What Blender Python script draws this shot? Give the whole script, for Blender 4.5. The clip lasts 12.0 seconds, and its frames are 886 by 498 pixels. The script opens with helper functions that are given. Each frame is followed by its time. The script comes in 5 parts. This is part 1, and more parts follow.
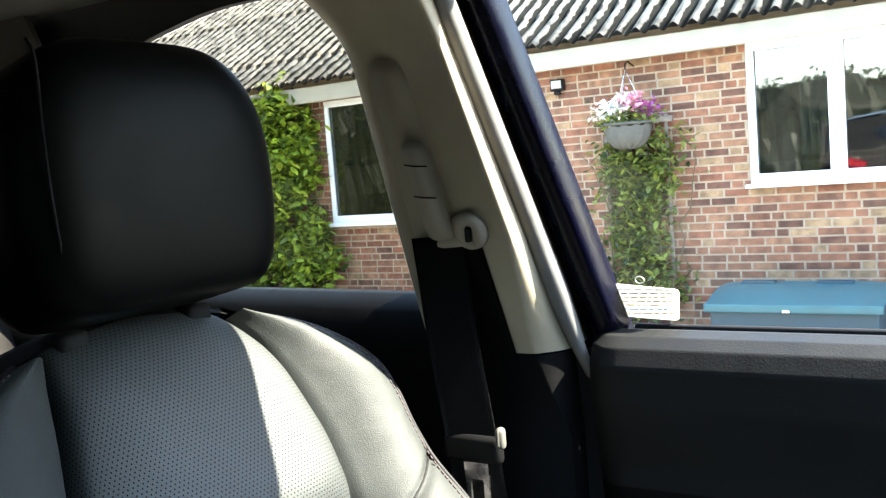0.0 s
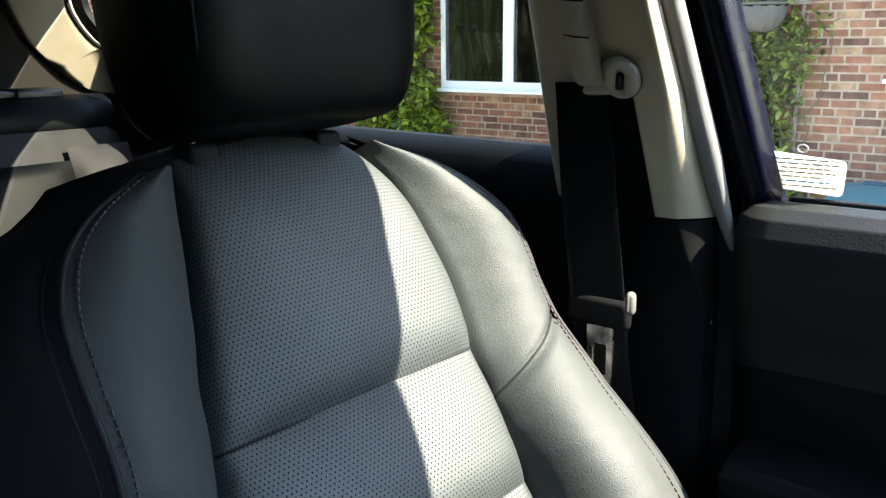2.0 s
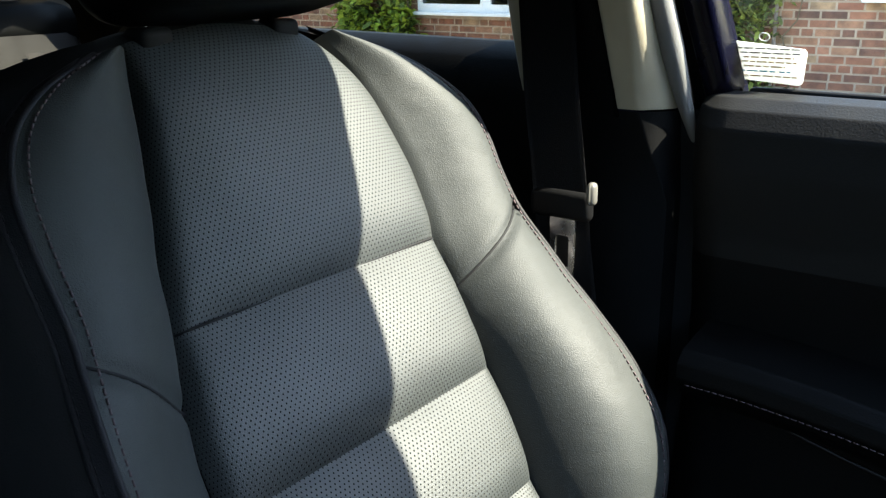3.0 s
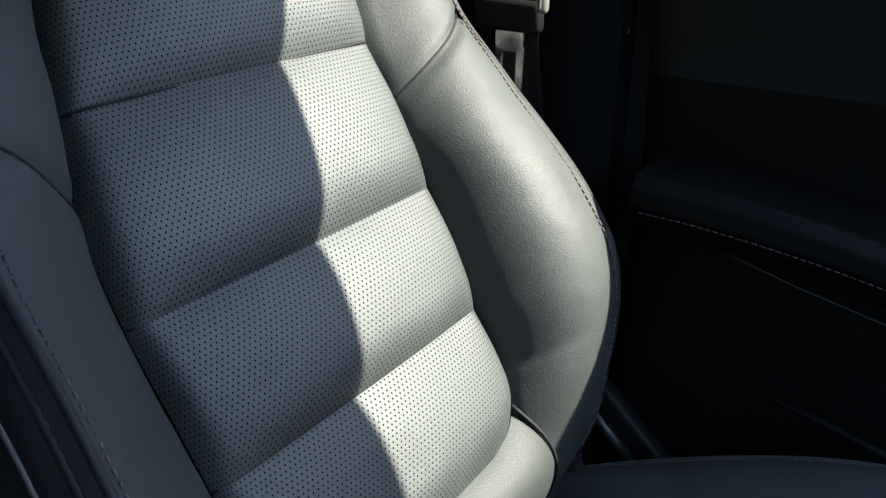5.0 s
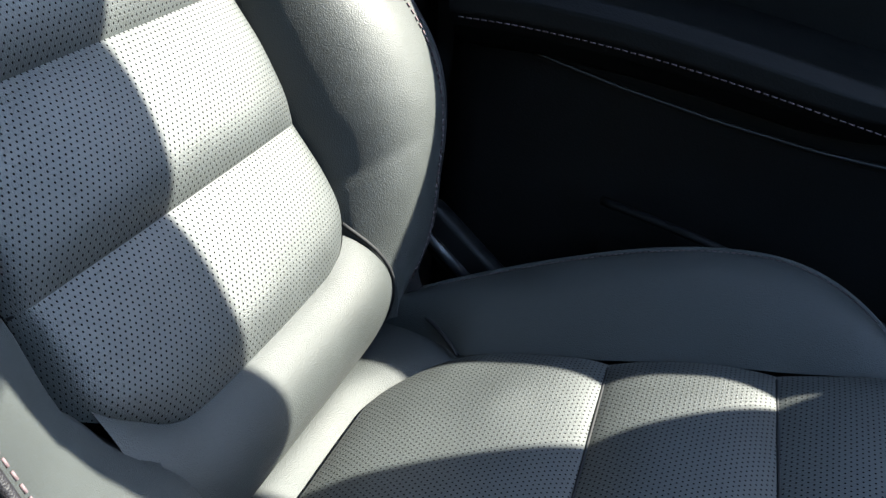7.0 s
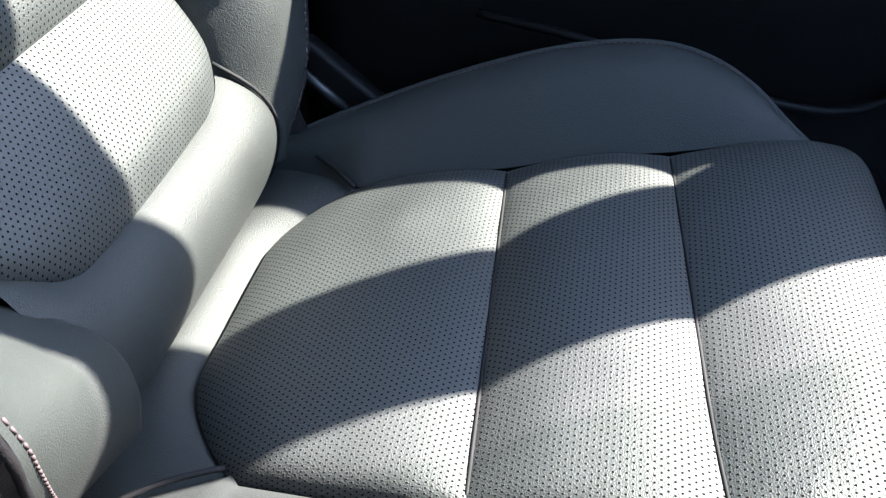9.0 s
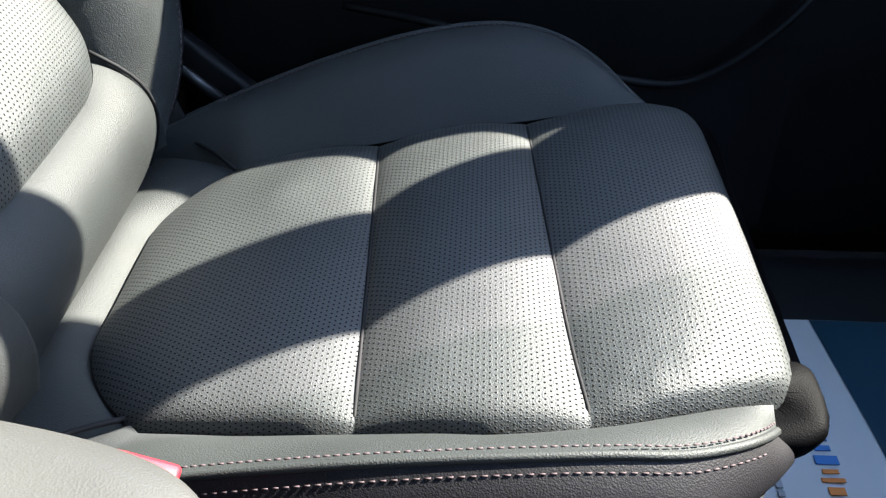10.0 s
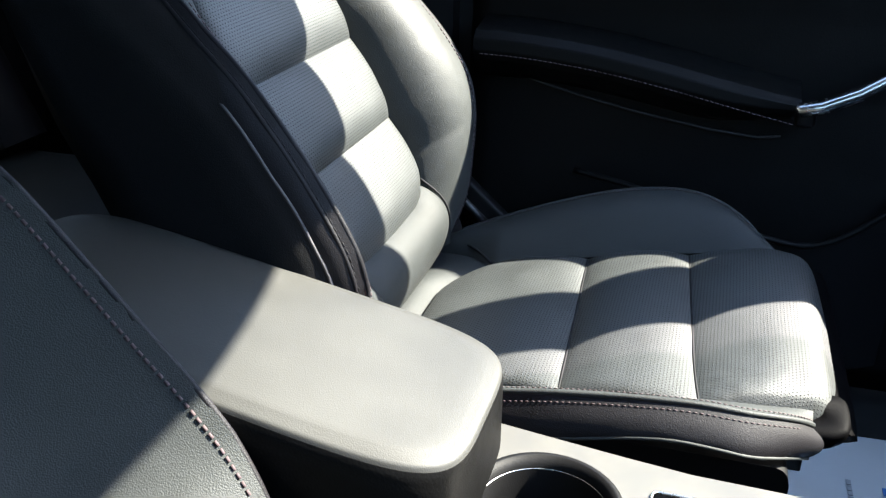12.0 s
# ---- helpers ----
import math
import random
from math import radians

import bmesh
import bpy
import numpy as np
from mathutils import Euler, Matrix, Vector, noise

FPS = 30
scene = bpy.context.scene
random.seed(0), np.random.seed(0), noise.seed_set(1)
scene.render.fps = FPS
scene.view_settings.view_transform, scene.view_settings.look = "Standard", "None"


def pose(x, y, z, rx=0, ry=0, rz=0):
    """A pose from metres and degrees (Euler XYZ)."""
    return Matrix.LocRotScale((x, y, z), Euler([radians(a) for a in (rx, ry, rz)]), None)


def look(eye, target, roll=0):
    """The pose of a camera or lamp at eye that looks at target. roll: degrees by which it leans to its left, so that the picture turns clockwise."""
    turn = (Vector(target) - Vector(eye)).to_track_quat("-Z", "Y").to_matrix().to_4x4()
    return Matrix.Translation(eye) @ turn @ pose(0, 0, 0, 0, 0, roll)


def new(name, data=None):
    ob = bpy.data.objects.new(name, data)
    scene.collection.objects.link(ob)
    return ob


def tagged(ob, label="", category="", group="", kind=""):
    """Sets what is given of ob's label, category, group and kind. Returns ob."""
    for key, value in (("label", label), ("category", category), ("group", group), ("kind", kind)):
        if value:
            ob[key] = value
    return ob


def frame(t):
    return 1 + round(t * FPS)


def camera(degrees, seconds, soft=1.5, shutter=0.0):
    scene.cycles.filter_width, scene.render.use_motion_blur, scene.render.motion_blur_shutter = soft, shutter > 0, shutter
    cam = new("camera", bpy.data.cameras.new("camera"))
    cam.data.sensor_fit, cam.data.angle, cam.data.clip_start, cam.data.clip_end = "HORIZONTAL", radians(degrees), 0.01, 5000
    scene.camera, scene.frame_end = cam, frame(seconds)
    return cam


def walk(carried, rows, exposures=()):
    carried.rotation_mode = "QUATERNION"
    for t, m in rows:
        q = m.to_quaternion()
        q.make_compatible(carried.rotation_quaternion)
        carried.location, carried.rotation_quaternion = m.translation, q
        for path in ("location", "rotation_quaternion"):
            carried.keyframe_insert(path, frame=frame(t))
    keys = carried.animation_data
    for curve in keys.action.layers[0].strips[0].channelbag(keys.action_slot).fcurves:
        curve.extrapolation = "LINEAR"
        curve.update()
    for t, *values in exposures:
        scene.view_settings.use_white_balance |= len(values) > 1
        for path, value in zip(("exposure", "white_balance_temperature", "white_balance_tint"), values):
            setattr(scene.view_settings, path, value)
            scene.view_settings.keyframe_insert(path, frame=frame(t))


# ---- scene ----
cam = camera(52.0, 12.0, soft=1.3)
PATH = [
    (0, (0.091, -0.156, 1.414), (-0.968, 1.531, 1.237), -4.5),
    (0.5, (0.042, -0.154, 1.417), (-1.222, 1.381, 1.2), -2.5),
    (1, (0.04, -0.147, 1.407), (-1.237, 1.365, 1.12), -1.3),
    (1.5, (0.036, -0.141, 1.395), (-1.226, 1.365, 1.023), -1.0),
    (2, (0.028, -0.134, 1.38), (-1.188, 1.391, 0.938), -0.4),
    (2.5, (0.029, -0.132, 1.36), (-1.166, 1.389, 0.853), -1.1),
    (3, (0.05, -0.134, 1.345), (-1.11, 1.385, 0.754), -0.7),
    (3.2, (0.041, -0.135, 1.344), (-1.078, 1.394, 0.704), 0.4),
    (4.8, (0.018, -0.105, 1.249), (-0.995, 1.448, 0.497), 0.9),
    (5, (0.013, -0.096, 1.243), (-0.978, 1.453, 0.457), 0.9),
    (5.5, (0.01, -0.091, 1.224), (-0.945, 1.467, 0.411), 1.1),
    (6, (0.008, -0.09, 1.203), (-0.84, 1.499, 0.334), 1.5),
    (6.5, (0.015, -0.087, 1.187), (-0.706, 1.527, 0.251), 1.2),
    (7, (0.008, -0.084, 1.167), (-0.591, 1.543, 0.169), 1.8),
    (9, (0.002, -0.095, 1.121), (-0.314, 1.456, -0.102), -1.9),
    (9.5, (0.001, -0.105, 1.106), (-0.231, 1.45, -0.13), -1.4),
    (10, (0.018, -0.165, 1.112), (-0.055, 1.449, -0.066), -0.0),
    (10.5, (0.036, -0.243, 1.141), (0.001, 1.471, 0.111), 0.7),
    (11, (0.052, -0.34, 1.191), (-0.117, 1.424, 0.264), 0.9),
    (11.5, (0.042, -0.469, 1.183), (-0.297, 1.294, 0.303), 1.0),
    (12, (0.057, -0.573, 1.224), (-0.461, 1.172, 0.396), 0.6),
]
LIGHT = [(0, 4.14, 6950, 10), (1, 4.14, 6950, 10), (1.5, 4.0, 6850, 10), (2.5, 3.6, 6850, 9), (3.2, 3.44, 6850, 9), (5, 3.44, 6650, 9), (6, 3.6, 6650, 9.5), (6.5, 3.84, 6650, 10), (7, 4.08, 6600, 11), (9, 4.3, 6500, 14), (9.5, 4.18, 6550, 14), (10, 3.93, 6600, 14), (10.5, 3.93, 6650, 14), (11, 4.22, 6650, 13), (11.5, 4.28, 6650, 13), (12, 4.0, 6650, 13)]
walk(cam, [(t, look(eye, target, roll)) for t, eye, target, roll in PATH], LIGHT)

# ---- world, sun, exposure ----
SUN_TO = Vector((0.95, 0.48, 1.0)).normalized()
world = bpy.data.worlds.new("sky")
scene.world = world
world.use_nodes = True
wn = world.node_tree.nodes
sky = wn.new("ShaderNodeTexSky")
sky.sky_type = "NISHITA"
sky.sun_disc = False
sky.sun_elevation = math.asin(SUN_TO.z)
sky.ozone_density = 1.0
sky.dust_density = 0.4
sky.sun_rotation = math.atan2(SUN_TO.x, SUN_TO.y)
world.node_tree.links.new(sky.outputs[0], wn["Background"].inputs[0])
wn["Background"].inputs[1].default_value = 0.15
sun = new("sun", bpy.data.lights.new("sun", "SUN"))
sun.data.energy, sun.data.angle, sun.data.color = 3.95, radians(0.53), (1.0, 0.95, 0.86)
sun.matrix_world = look(SUN_TO * 20, (0, 0, 0))


# ---- materials ----
def mat(name, base=(0.5, 0.5, 0.5), rough=0.5, metal=0.0, spec=0.5, vary=0.15, scale=30.0, grain=0.0, grain_scale=400.0, wear=0.0, coords="Object"):
    """Principled material with two scales of variation: patches in colour and fine grain in bump."""
    m = bpy.data.materials.new(name)
    m.use_nodes = True
    nt = m.node_tree
    n, l = nt.nodes, nt.links
    p = n["Principled BSDF"]
    p.inputs["Base Color"].default_value = (*base, 1)
    p.inputs["Roughness"].default_value = rough
    p.inputs["Metallic"].default_value = metal
    p.inputs["Specular IOR Level"].default_value = spec
    tc = n.new("ShaderNodeTexCoord")
    src = tc.outputs[coords]
    if vary:
        no = n.new("ShaderNodeTexNoise")
        no.inputs["Scale"].default_value = scale
        no.inputs["Detail"].default_value = 6
        l.new(src, no.inputs["Vector"])
        mr = n.new("ShaderNodeMapRange")
        mr.inputs[1].default_value, mr.inputs[2].default_value = 0.3, 0.7
        mr.inputs[3].default_value, mr.inputs[4].default_value = 1 - vary, 1 + vary
        l.new(no.outputs[0], mr.inputs[0])
        mx = n.new("ShaderNodeMix")
        mx.data_type, mx.blend_type = "RGBA", "MULTIPLY"
        mx.inputs[0].default_value = 1
        mx.inputs[6].default_value = (*base, 1)
        l.new(mr.outputs[0], mx.inputs[7])
        l.new(mx.outputs[2], p.inputs["Base Color"])
        rr = n.new("ShaderNodeMapRange")
        rr.inputs[1].default_value, rr.inputs[2].default_value = 0.3, 0.7
        rr.inputs[3].default_value, rr.inputs[4].default_value = max(0, rough - 0.07), min(1, rough + 0.07)
        l.new(no.outputs[0], rr.inputs[0])
        l.new(rr.outputs[0], p.inputs["Roughness"])
    if grain:
        g = n.new("ShaderNodeTexNoise")
        g.inputs["Scale"].default_value = grain_scale
        g.inputs["Detail"].default_value = 3
        l.new(src, g.inputs["Vector"])
        b = n.new("ShaderNodeBump")
        b.inputs["Strength"].default_value = grain
        b.inputs["Distance"].default_value = 0.001
        l.new(g.outputs[0], b.inputs["Height"])
        l.new(b.outputs[0], p.inputs["Normal"])
    return m


def leather(name, base, rough, holes=False, spec=0.5, relief=0.28):
    """Grained hide: cell-like grain, soft creases, and rows of punched holes laid out in metres on the uv map."""
    m = bpy.data.materials.new(name)
    m.use_nodes = True
    nt = m.node_tree
    n, l = nt.nodes, nt.links
    p = n["Principled BSDF"]
    p.inputs["Specular IOR Level"].default_value = spec
    tc = n.new("ShaderNodeTexCoord")
    src = tc.outputs["Object"]
    big = n.new("ShaderNodeTexNoise")
    big.inputs["Scale"].default_value = 9
    big.inputs["Detail"].default_value = 5
    l.new(src, big.inputs["Vector"])
    grain = n.new("ShaderNodeTexVoronoi")
    grain.inputs["Scale"].default_value = 1000
    l.new(src, grain.inputs["Vector"])
    fine = n.new("ShaderNodeTexNoise")
    fine.inputs["Scale"].default_value = 750
    fine.inputs["Detail"].default_value = 4
    l.new(src, fine.inputs["Vector"])
    add = n.new("ShaderNodeMath")
    add.operation = "ADD"
    l.new(grain.outputs["Distance"], add.inputs[0])
    l.new(fine.outputs[0], add.inputs[1])
    fold = n.new("ShaderNodeTexNoise")
    fold.inputs["Scale"].default_value = 55
    fold.inputs["Detail"].default_value = 3
    fold.inputs["Distortion"].default_value = 1.2
    l.new(src, fold.inputs["Vector"])
    add2 = n.new("ShaderNodeMath")
    add2.operation = "MULTIPLY_ADD"
    add2.inputs[1].default_value = 0.22
    l.new(fold.outputs[0], add2.inputs[0])
    l.new(add.outputs[0], add2.inputs[2])
    height = add2.outputs[0]
    mr = n.new("ShaderNodeMapRange")
    mr.inputs[1].default_value, mr.inputs[2].default_value = 0.3, 0.7
    mr.inputs[3].default_value, mr.inputs[4].default_value = 0.82, 1.2
    l.new(big.outputs[0], mr.inputs[0])
    col = n.new("ShaderNodeMix")
    col.data_type, col.blend_type = "RGBA", "MULTIPLY"
    col.inputs[0].default_value = 1
    col.inputs[6].default_value = (*base, 1)
    l.new(mr.outputs[0], col.inputs[7])
    out = col.outputs[2]
    rr = n.new("ShaderNodeMapRange")
    rr.inputs[1].default_value, rr.inputs[2].default_value = 0.3, 0.7
    rr.inputs[3].default_value, rr.inputs[4].default_value = rough - 0.05, rough + 0.06
    l.new(big.outputs[0], rr.inputs[0])
    l.new(rr.outputs[0], p.inputs["Roughness"])
    if holes:
        def math_node(op, a, b=None):
            k = n.new("ShaderNodeMath")
            k.operation = op
            for i, v in enumerate((a, b)):
                if v is None:
                    continue
                if isinstance(v, (int, float)):
                    k.inputs[i].default_value = v
                else:
                    l.new(v, k.inputs[i])
            return k.outputs[0]
        sp = n.new("ShaderNodeSeparateXYZ")
        l.new(tc.outputs["UV"], sp.inputs[0])
        PX, PY = 0.0047, 0.0070
        dist = []
        for off in (0.0, 0.5):
            fx = math_node("SUBTRACT", math_node("FRACT", math_node("ADD", math_node("DIVIDE", sp.outputs[0], PX), off + 100)), 0.5)
            fy = math_node("SUBTRACT", math_node("FRACT", math_node("ADD", math_node("DIVIDE", sp.outputs[1], PY), off + 100)), 0.5)
            fx = math_node("MULTIPLY", fx, PX)
            fy = math_node("MULTIPLY", fy, PY)
            dist.append(math_node("SQRT", math_node("ADD", math_node("MULTIPLY", fx, fx), math_node("MULTIPLY", fy, fy))))
        d = math_node("MINIMUM", dist[0], dist[1])
        hole = n.new("ShaderNodeMapRange")
        hole.inputs[1].default_value, hole.inputs[2].default_value = 0.00056, 0.00090
        hole.inputs[3].default_value, hole.inputs[4].default_value = 1.0, 0.0
        l.new(d, hole.inputs[0])
        hm = n.new("ShaderNodeMix")
        hm.data_type = "RGBA"
        l.new(hole.outputs[0], hm.inputs[0])
        l.new(out, hm.inputs[6])
        hm.inputs[7].default_value = (0.0055, 0.0055, 0.006, 1)
        out = hm.outputs[2]
        sp_low = math_node("MULTIPLY", math_node("SUBTRACT", 1.0, hole.outputs[0]), spec)
        l.new(sp_low, p.inputs["Specular IOR Level"])
        height = math_node("SUBTRACT", height, math_node("MULTIPLY", hole.outputs[0], 1.5))
    l.new(out, p.inputs["Base Color"])
    b = n.new("ShaderNodeBump")
    b.inputs["Strength"].default_value = relief
    b.inputs["Distance"].default_value = 0.0006
    l.new(height, b.inputs["Height"])
    l.new(b.outputs[0], p.inputs["Normal"])
    return m


LEATHER = leather("black_leather", (0.0116, 0.0141, 0.0140), 0.66, spec=0.48, relief=0.42)
PERFORATED = leather("perforated_leather", (0.0138, 0.0170, 0.0171), 0.60, holes=True, spec=0.72, relief=0.42)
# seat leather darkened: shade on headrests and bench top put into the colour
SHADED_LEATHER = leather("shaded_leather", (0.0014, 0.0017, 0.0020), 0.46, spec=0.060, relief=0.08)
# paler than the seat leather, with the lid's sun glare put into the colour
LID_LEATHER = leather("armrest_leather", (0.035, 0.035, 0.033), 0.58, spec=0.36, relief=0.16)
SIDE_LEATHER = leather("side_leather", (0.0072, 0.0066, 0.0082), 0.56, spec=0.21, relief=0.34)
# near-black base stands in for shade on cushion nose and folded corner
SHADED_EDGE = leather("shaded_edge_leather", (0.0011, 0.0010, 0.0013), 0.6, spec=0.035)
VINYL = mat("black_vinyl", (0.0032, 0.0032, 0.0033), 0.5, spec=0.10, grain=0.25, grain_scale=500)
SOFT_TOP = mat("soft_touch_top", (0.0085, 0.0085, 0.0088), 0.6, spec=0.20, grain=0.3, grain_scale=500)
PLASTIC = mat("black_plastic", (0.0038, 0.0038, 0.0042), 0.55, spec=0.16, grain=0.2, grain_scale=700)
FABRIC = mat("black_backing_cloth", (0.006, 0.006, 0.0065), 0.9, spec=0.15, grain=0.4, grain_scale=900)
GLOSSY = mat("satin_black", (0.008, 0.008, 0.009), 0.4)
TRIM = mat("beige_trim_plastic", (0.34, 0.295, 0.215), 0.6, vary=0.06, grain=0.15, grain_scale=600)
PALE = mat("pale_plastic", (0.32, 0.29, 0.245), 0.5, vary=0.05)
LOWER_TRIM = mat("charcoal_pillar_plastic", (0.0036, 0.0036, 0.0038), 0.6, spec=0.06, grain=0.2, grain_scale=700)
BUTTON = mat("grey_button_plastic", (0.10, 0.095, 0.085), 0.45, vary=0.05)
HEADLINER = mat("headliner_cloth", (0.055, 0.054, 0.050), 0.9, vary=0.08, grain=0.4, grain_scale=900)
LINING = mat("brown_grey_lining", (0.024, 0.021, 0.016), 0.9, vary=0.1, grain=0.4, grain_scale=700)
SEAL = mat("grey_woven_seal", (0.14, 0.14, 0.138), 0.8, grain=0.5, grain_scale=900)
RUBBER = mat("black_rubber", (0.008, 0.008, 0.009), 0.75, spec=0.2)
NAVY = mat("navy_paint", (0.0009, 0.0011, 0.006), 0.26, spec=0.15, vary=0.05)
WEBBING = mat("belt_webbing", (0.0045, 0.0045, 0.005), 0.75, spec=0.15, grain=0.6, grain_scale=1200)
SEAM_LIGHT = mat("grey_seam", (0.06, 0.054, 0.057), 0.6, vary=0)
THREAD = mat("pink_grey_thread", (0.052, 0.033, 0.037), 0.8, vary=0.2, scale=200)
CHROME = mat("satin_chrome", (0.75, 0.75, 0.74), 0.25, metal=1.0, vary=0.05)
CARPET = mat("dark_carpet", (0.010, 0.010, 0.011), 0.95, grain=0.8, grain_scale=300)
SILVER = mat("console_silver", (0.085, 0.081, 0.072), 0.42, metal=0.2, vary=0.06)
PAPER = mat("white_paper", (0.50, 0.50, 0.49), 0.75, vary=0.04, scale=8)
TEAL = mat("teal_print", (0.004, 0.036, 0.062), 0.5, vary=0.1, scale=8)
BLUE_INK = mat("blue_ink", (0.04, 0.17, 0.42), 0.6, vary=0)
ORANGE_INK = mat("orange_ink", (0.65, 0.20, 0.04), 0.6, vary=0)
GREY_INK = mat("grey_ink", (0.28, 0.28, 0.28), 0.7, vary=0)
TAN_INK = mat("tan_ink", (0.55, 0.38, 0.20), 0.7, vary=0)
CYAN_INK = mat("cyan_ink", (0.12, 0.42, 0.60), 0.7, vary=0)
RED = mat("red_plastic", (0.45, 0.012, 0.02), 0.4, vary=0.05)
FASCIA = mat("aged_cream_fascia", (0.29, 0.265, 0.205), 0.6, vary=0.12, scale=5)
UPVC = mat("white_upvc", (0.8, 0.8, 0.78), 0.4, vary=0.04, scale=4)
CURTAIN = mat("grey_curtain", (0.30, 0.30, 0.28), 0.9)
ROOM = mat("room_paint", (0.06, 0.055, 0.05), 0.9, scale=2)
BLIND = mat("blue_film", (0.05, 0.30, 0.55), 0.6, vary=0.1)
MORTAR = mat("mortar", (0.33, 0.250, 0.175), 0.95, vary=0.2, scale=12, grain=0.6, grain_scale=150)
CEMENT = mat("fibre_cement_sheet", (0.40, 0.365, 0.32), 0.9, vary=0.5, scale=7, grain=0.8, grain_scale=40)
STONE_POT = mat("grey_basket", (0.075, 0.07, 0.058), 0.85, vary=0.2, scale=40)
WOOD = mat("weathered_wood", (0.20, 0.16, 0.13), 0.85, vary=0.3, scale=25)
GREENBOX = mat("green_plastic", (0.030, 0.105, 0.115), 0.45, vary=0.1, scale=5)
DARKBOX = mat("dark_green_plastic", (0.015, 0.045, 0.06), 0.45, vary=0.1, scale=5)
GROUND = mat("concrete", (0.36, 0.34, 0.31), 0.9, vary=0.25, scale=3, grain=0.8, grain_scale=90)
FILM = mat("white_film", (0.85, 0.85, 0.82), 0.6, vary=0.0)
_n, _l = FILM.node_tree.nodes, FILM.node_tree.links
_t = _n.new("ShaderNodeBsdfTranslucent")
_t.inputs[0].default_value = (0.9, 0.9, 0.87, 1)
_m = _n.new("ShaderNodeMixShader")
_m.inputs[0].default_value = 0.35
_l.new(_n["Principled BSDF"].outputs[0], _m.inputs[1])
_l.new(_t.outputs[0], _m.inputs[2])
_l.new(_m.outputs[0], _n["Material Output"].inputs[0])
BARK = mat("stem", (0.10, 0.075, 0.04), 0.9)


def leaf_mat(name, base):
    m = mat(name, base, 0.5, vary=0.0)
    n, l = m.node_tree.nodes, m.node_tree.links
    g = n.new("ShaderNodeNewGeometry")
    r = n.new("ShaderNodeValToRGB")
    r.color_ramp.elements[0].color = (base[0] * 0.18, base[1] * 0.24, base[2] * 0.25, 1)
    r.color_ramp.elements[1].color = (base[0] * 2.5, base[1] * 1.9, base[2] * 1.2, 1)
    l.new(g.outputs["Random Per Island"], r.inputs[0])
    p = n["Principled BSDF"]
    l.new(r.outputs[0], p.inputs["Base Color"])
    tr = n.new("ShaderNodeBsdfTranslucent")
    l.new(r.outputs[0], tr.inputs[0])
    mx = n.new("ShaderNodeMixShader")
    mx.inputs[0].default_value = 0.35
    l.new(p.outputs[0], mx.inputs[1])
    l.new(tr.outputs[0], mx.inputs[2])
    l.new(mx.outputs[0], n["Material Output"].inputs[0])
    return m


LEAF = leaf_mat("vine_leaf", (0.14, 0.24, 0.035))
HEDGE_LEAF = leaf_mat("hedge_leaf", (0.012, 0.022, 0.008))
LEAF_PALE = leaf_mat("shrub_leaf", (0.10, 0.15, 0.038))
PETAL_WHITE = mat("white_petal", (0.85, 0.84, 0.78), 0.7, vary=0)
PETAL_PINK = mat("pink_petal", (0.70, 0.30, 0.38), 0.7, vary=0)
PETAL_PURPLE = mat("purple_petal", (0.22, 0.03, 0.16), 0.7, vary=0)


def brick_mat():
    m = mat("brick", (0.3, 0.15, 0.1), 0.9, vary=0.0, grain=0.7, grain_scale=70)
    n, l = m.node_tree.nodes, m.node_tree.links
    o = n.new("ShaderNodeObjectInfo")
    g = n.new("ShaderNodeNewGeometry")
    ad = n.new("ShaderNodeMath")
    ad.operation = "ADD"
    l.new(o.outputs["Random"], ad.inputs[0])
    l.new(g.outputs["Random Per Island"], ad.inputs[1])
    fr = n.new("ShaderNodeMath")
    fr.operation = "FRACT"
    l.new(ad.outputs[0], fr.inputs[0])
    r = n.new("ShaderNodeValToRGB")
    cr = r.color_ramp
    cr.interpolation = "CONSTANT"
    for e, c in zip((0.0, 0.12, 0.3, 0.5, 0.68, 0.82, 0.92), ((0.105, 0.045, 0.027), (0.180, 0.073, 0.039), (0.220, 0.090, 0.048), (0.245, 0.116, 0.062), (0.185, 0.068, 0.036), (0.265, 0.160, 0.085), (0.140, 0.060, 0.035))):
        el = cr.elements.new(e) if e > 0 else cr.elements[0]
        el.color = (*c, 1)
    l.new(fr.outputs[0], r.inputs[0])
    tc = n.new("ShaderNodeTexCoord")
    no = n.new("ShaderNodeTexNoise")
    no.inputs["Scale"].default_value = 14
    no.inputs["Detail"].default_value = 6
    l.new(g.outputs["Position"], no.inputs["Vector"])
    mr = n.new("ShaderNodeMapRange")
    mr.inputs[1].default_value, mr.inputs[2].default_value, mr.inputs[3].default_value, mr.inputs[4].default_value = 0.3, 0.7, 0.6, 1.4
    l.new(no.outputs[0], mr.inputs[0])
    mx = n.new("ShaderNodeMix")
    mx.data_type, mx.blend_type = "RGBA", "MULTIPLY"
    mx.inputs[0].default_value = 1
    l.new(r.outputs[0], mx.inputs[6])
    l.new(mr.outputs[0], mx.inputs[7])
    l.new(mx.outputs[2], n["Principled BSDF"].inputs["Base Color"])
    return m


BRICK = brick_mat()


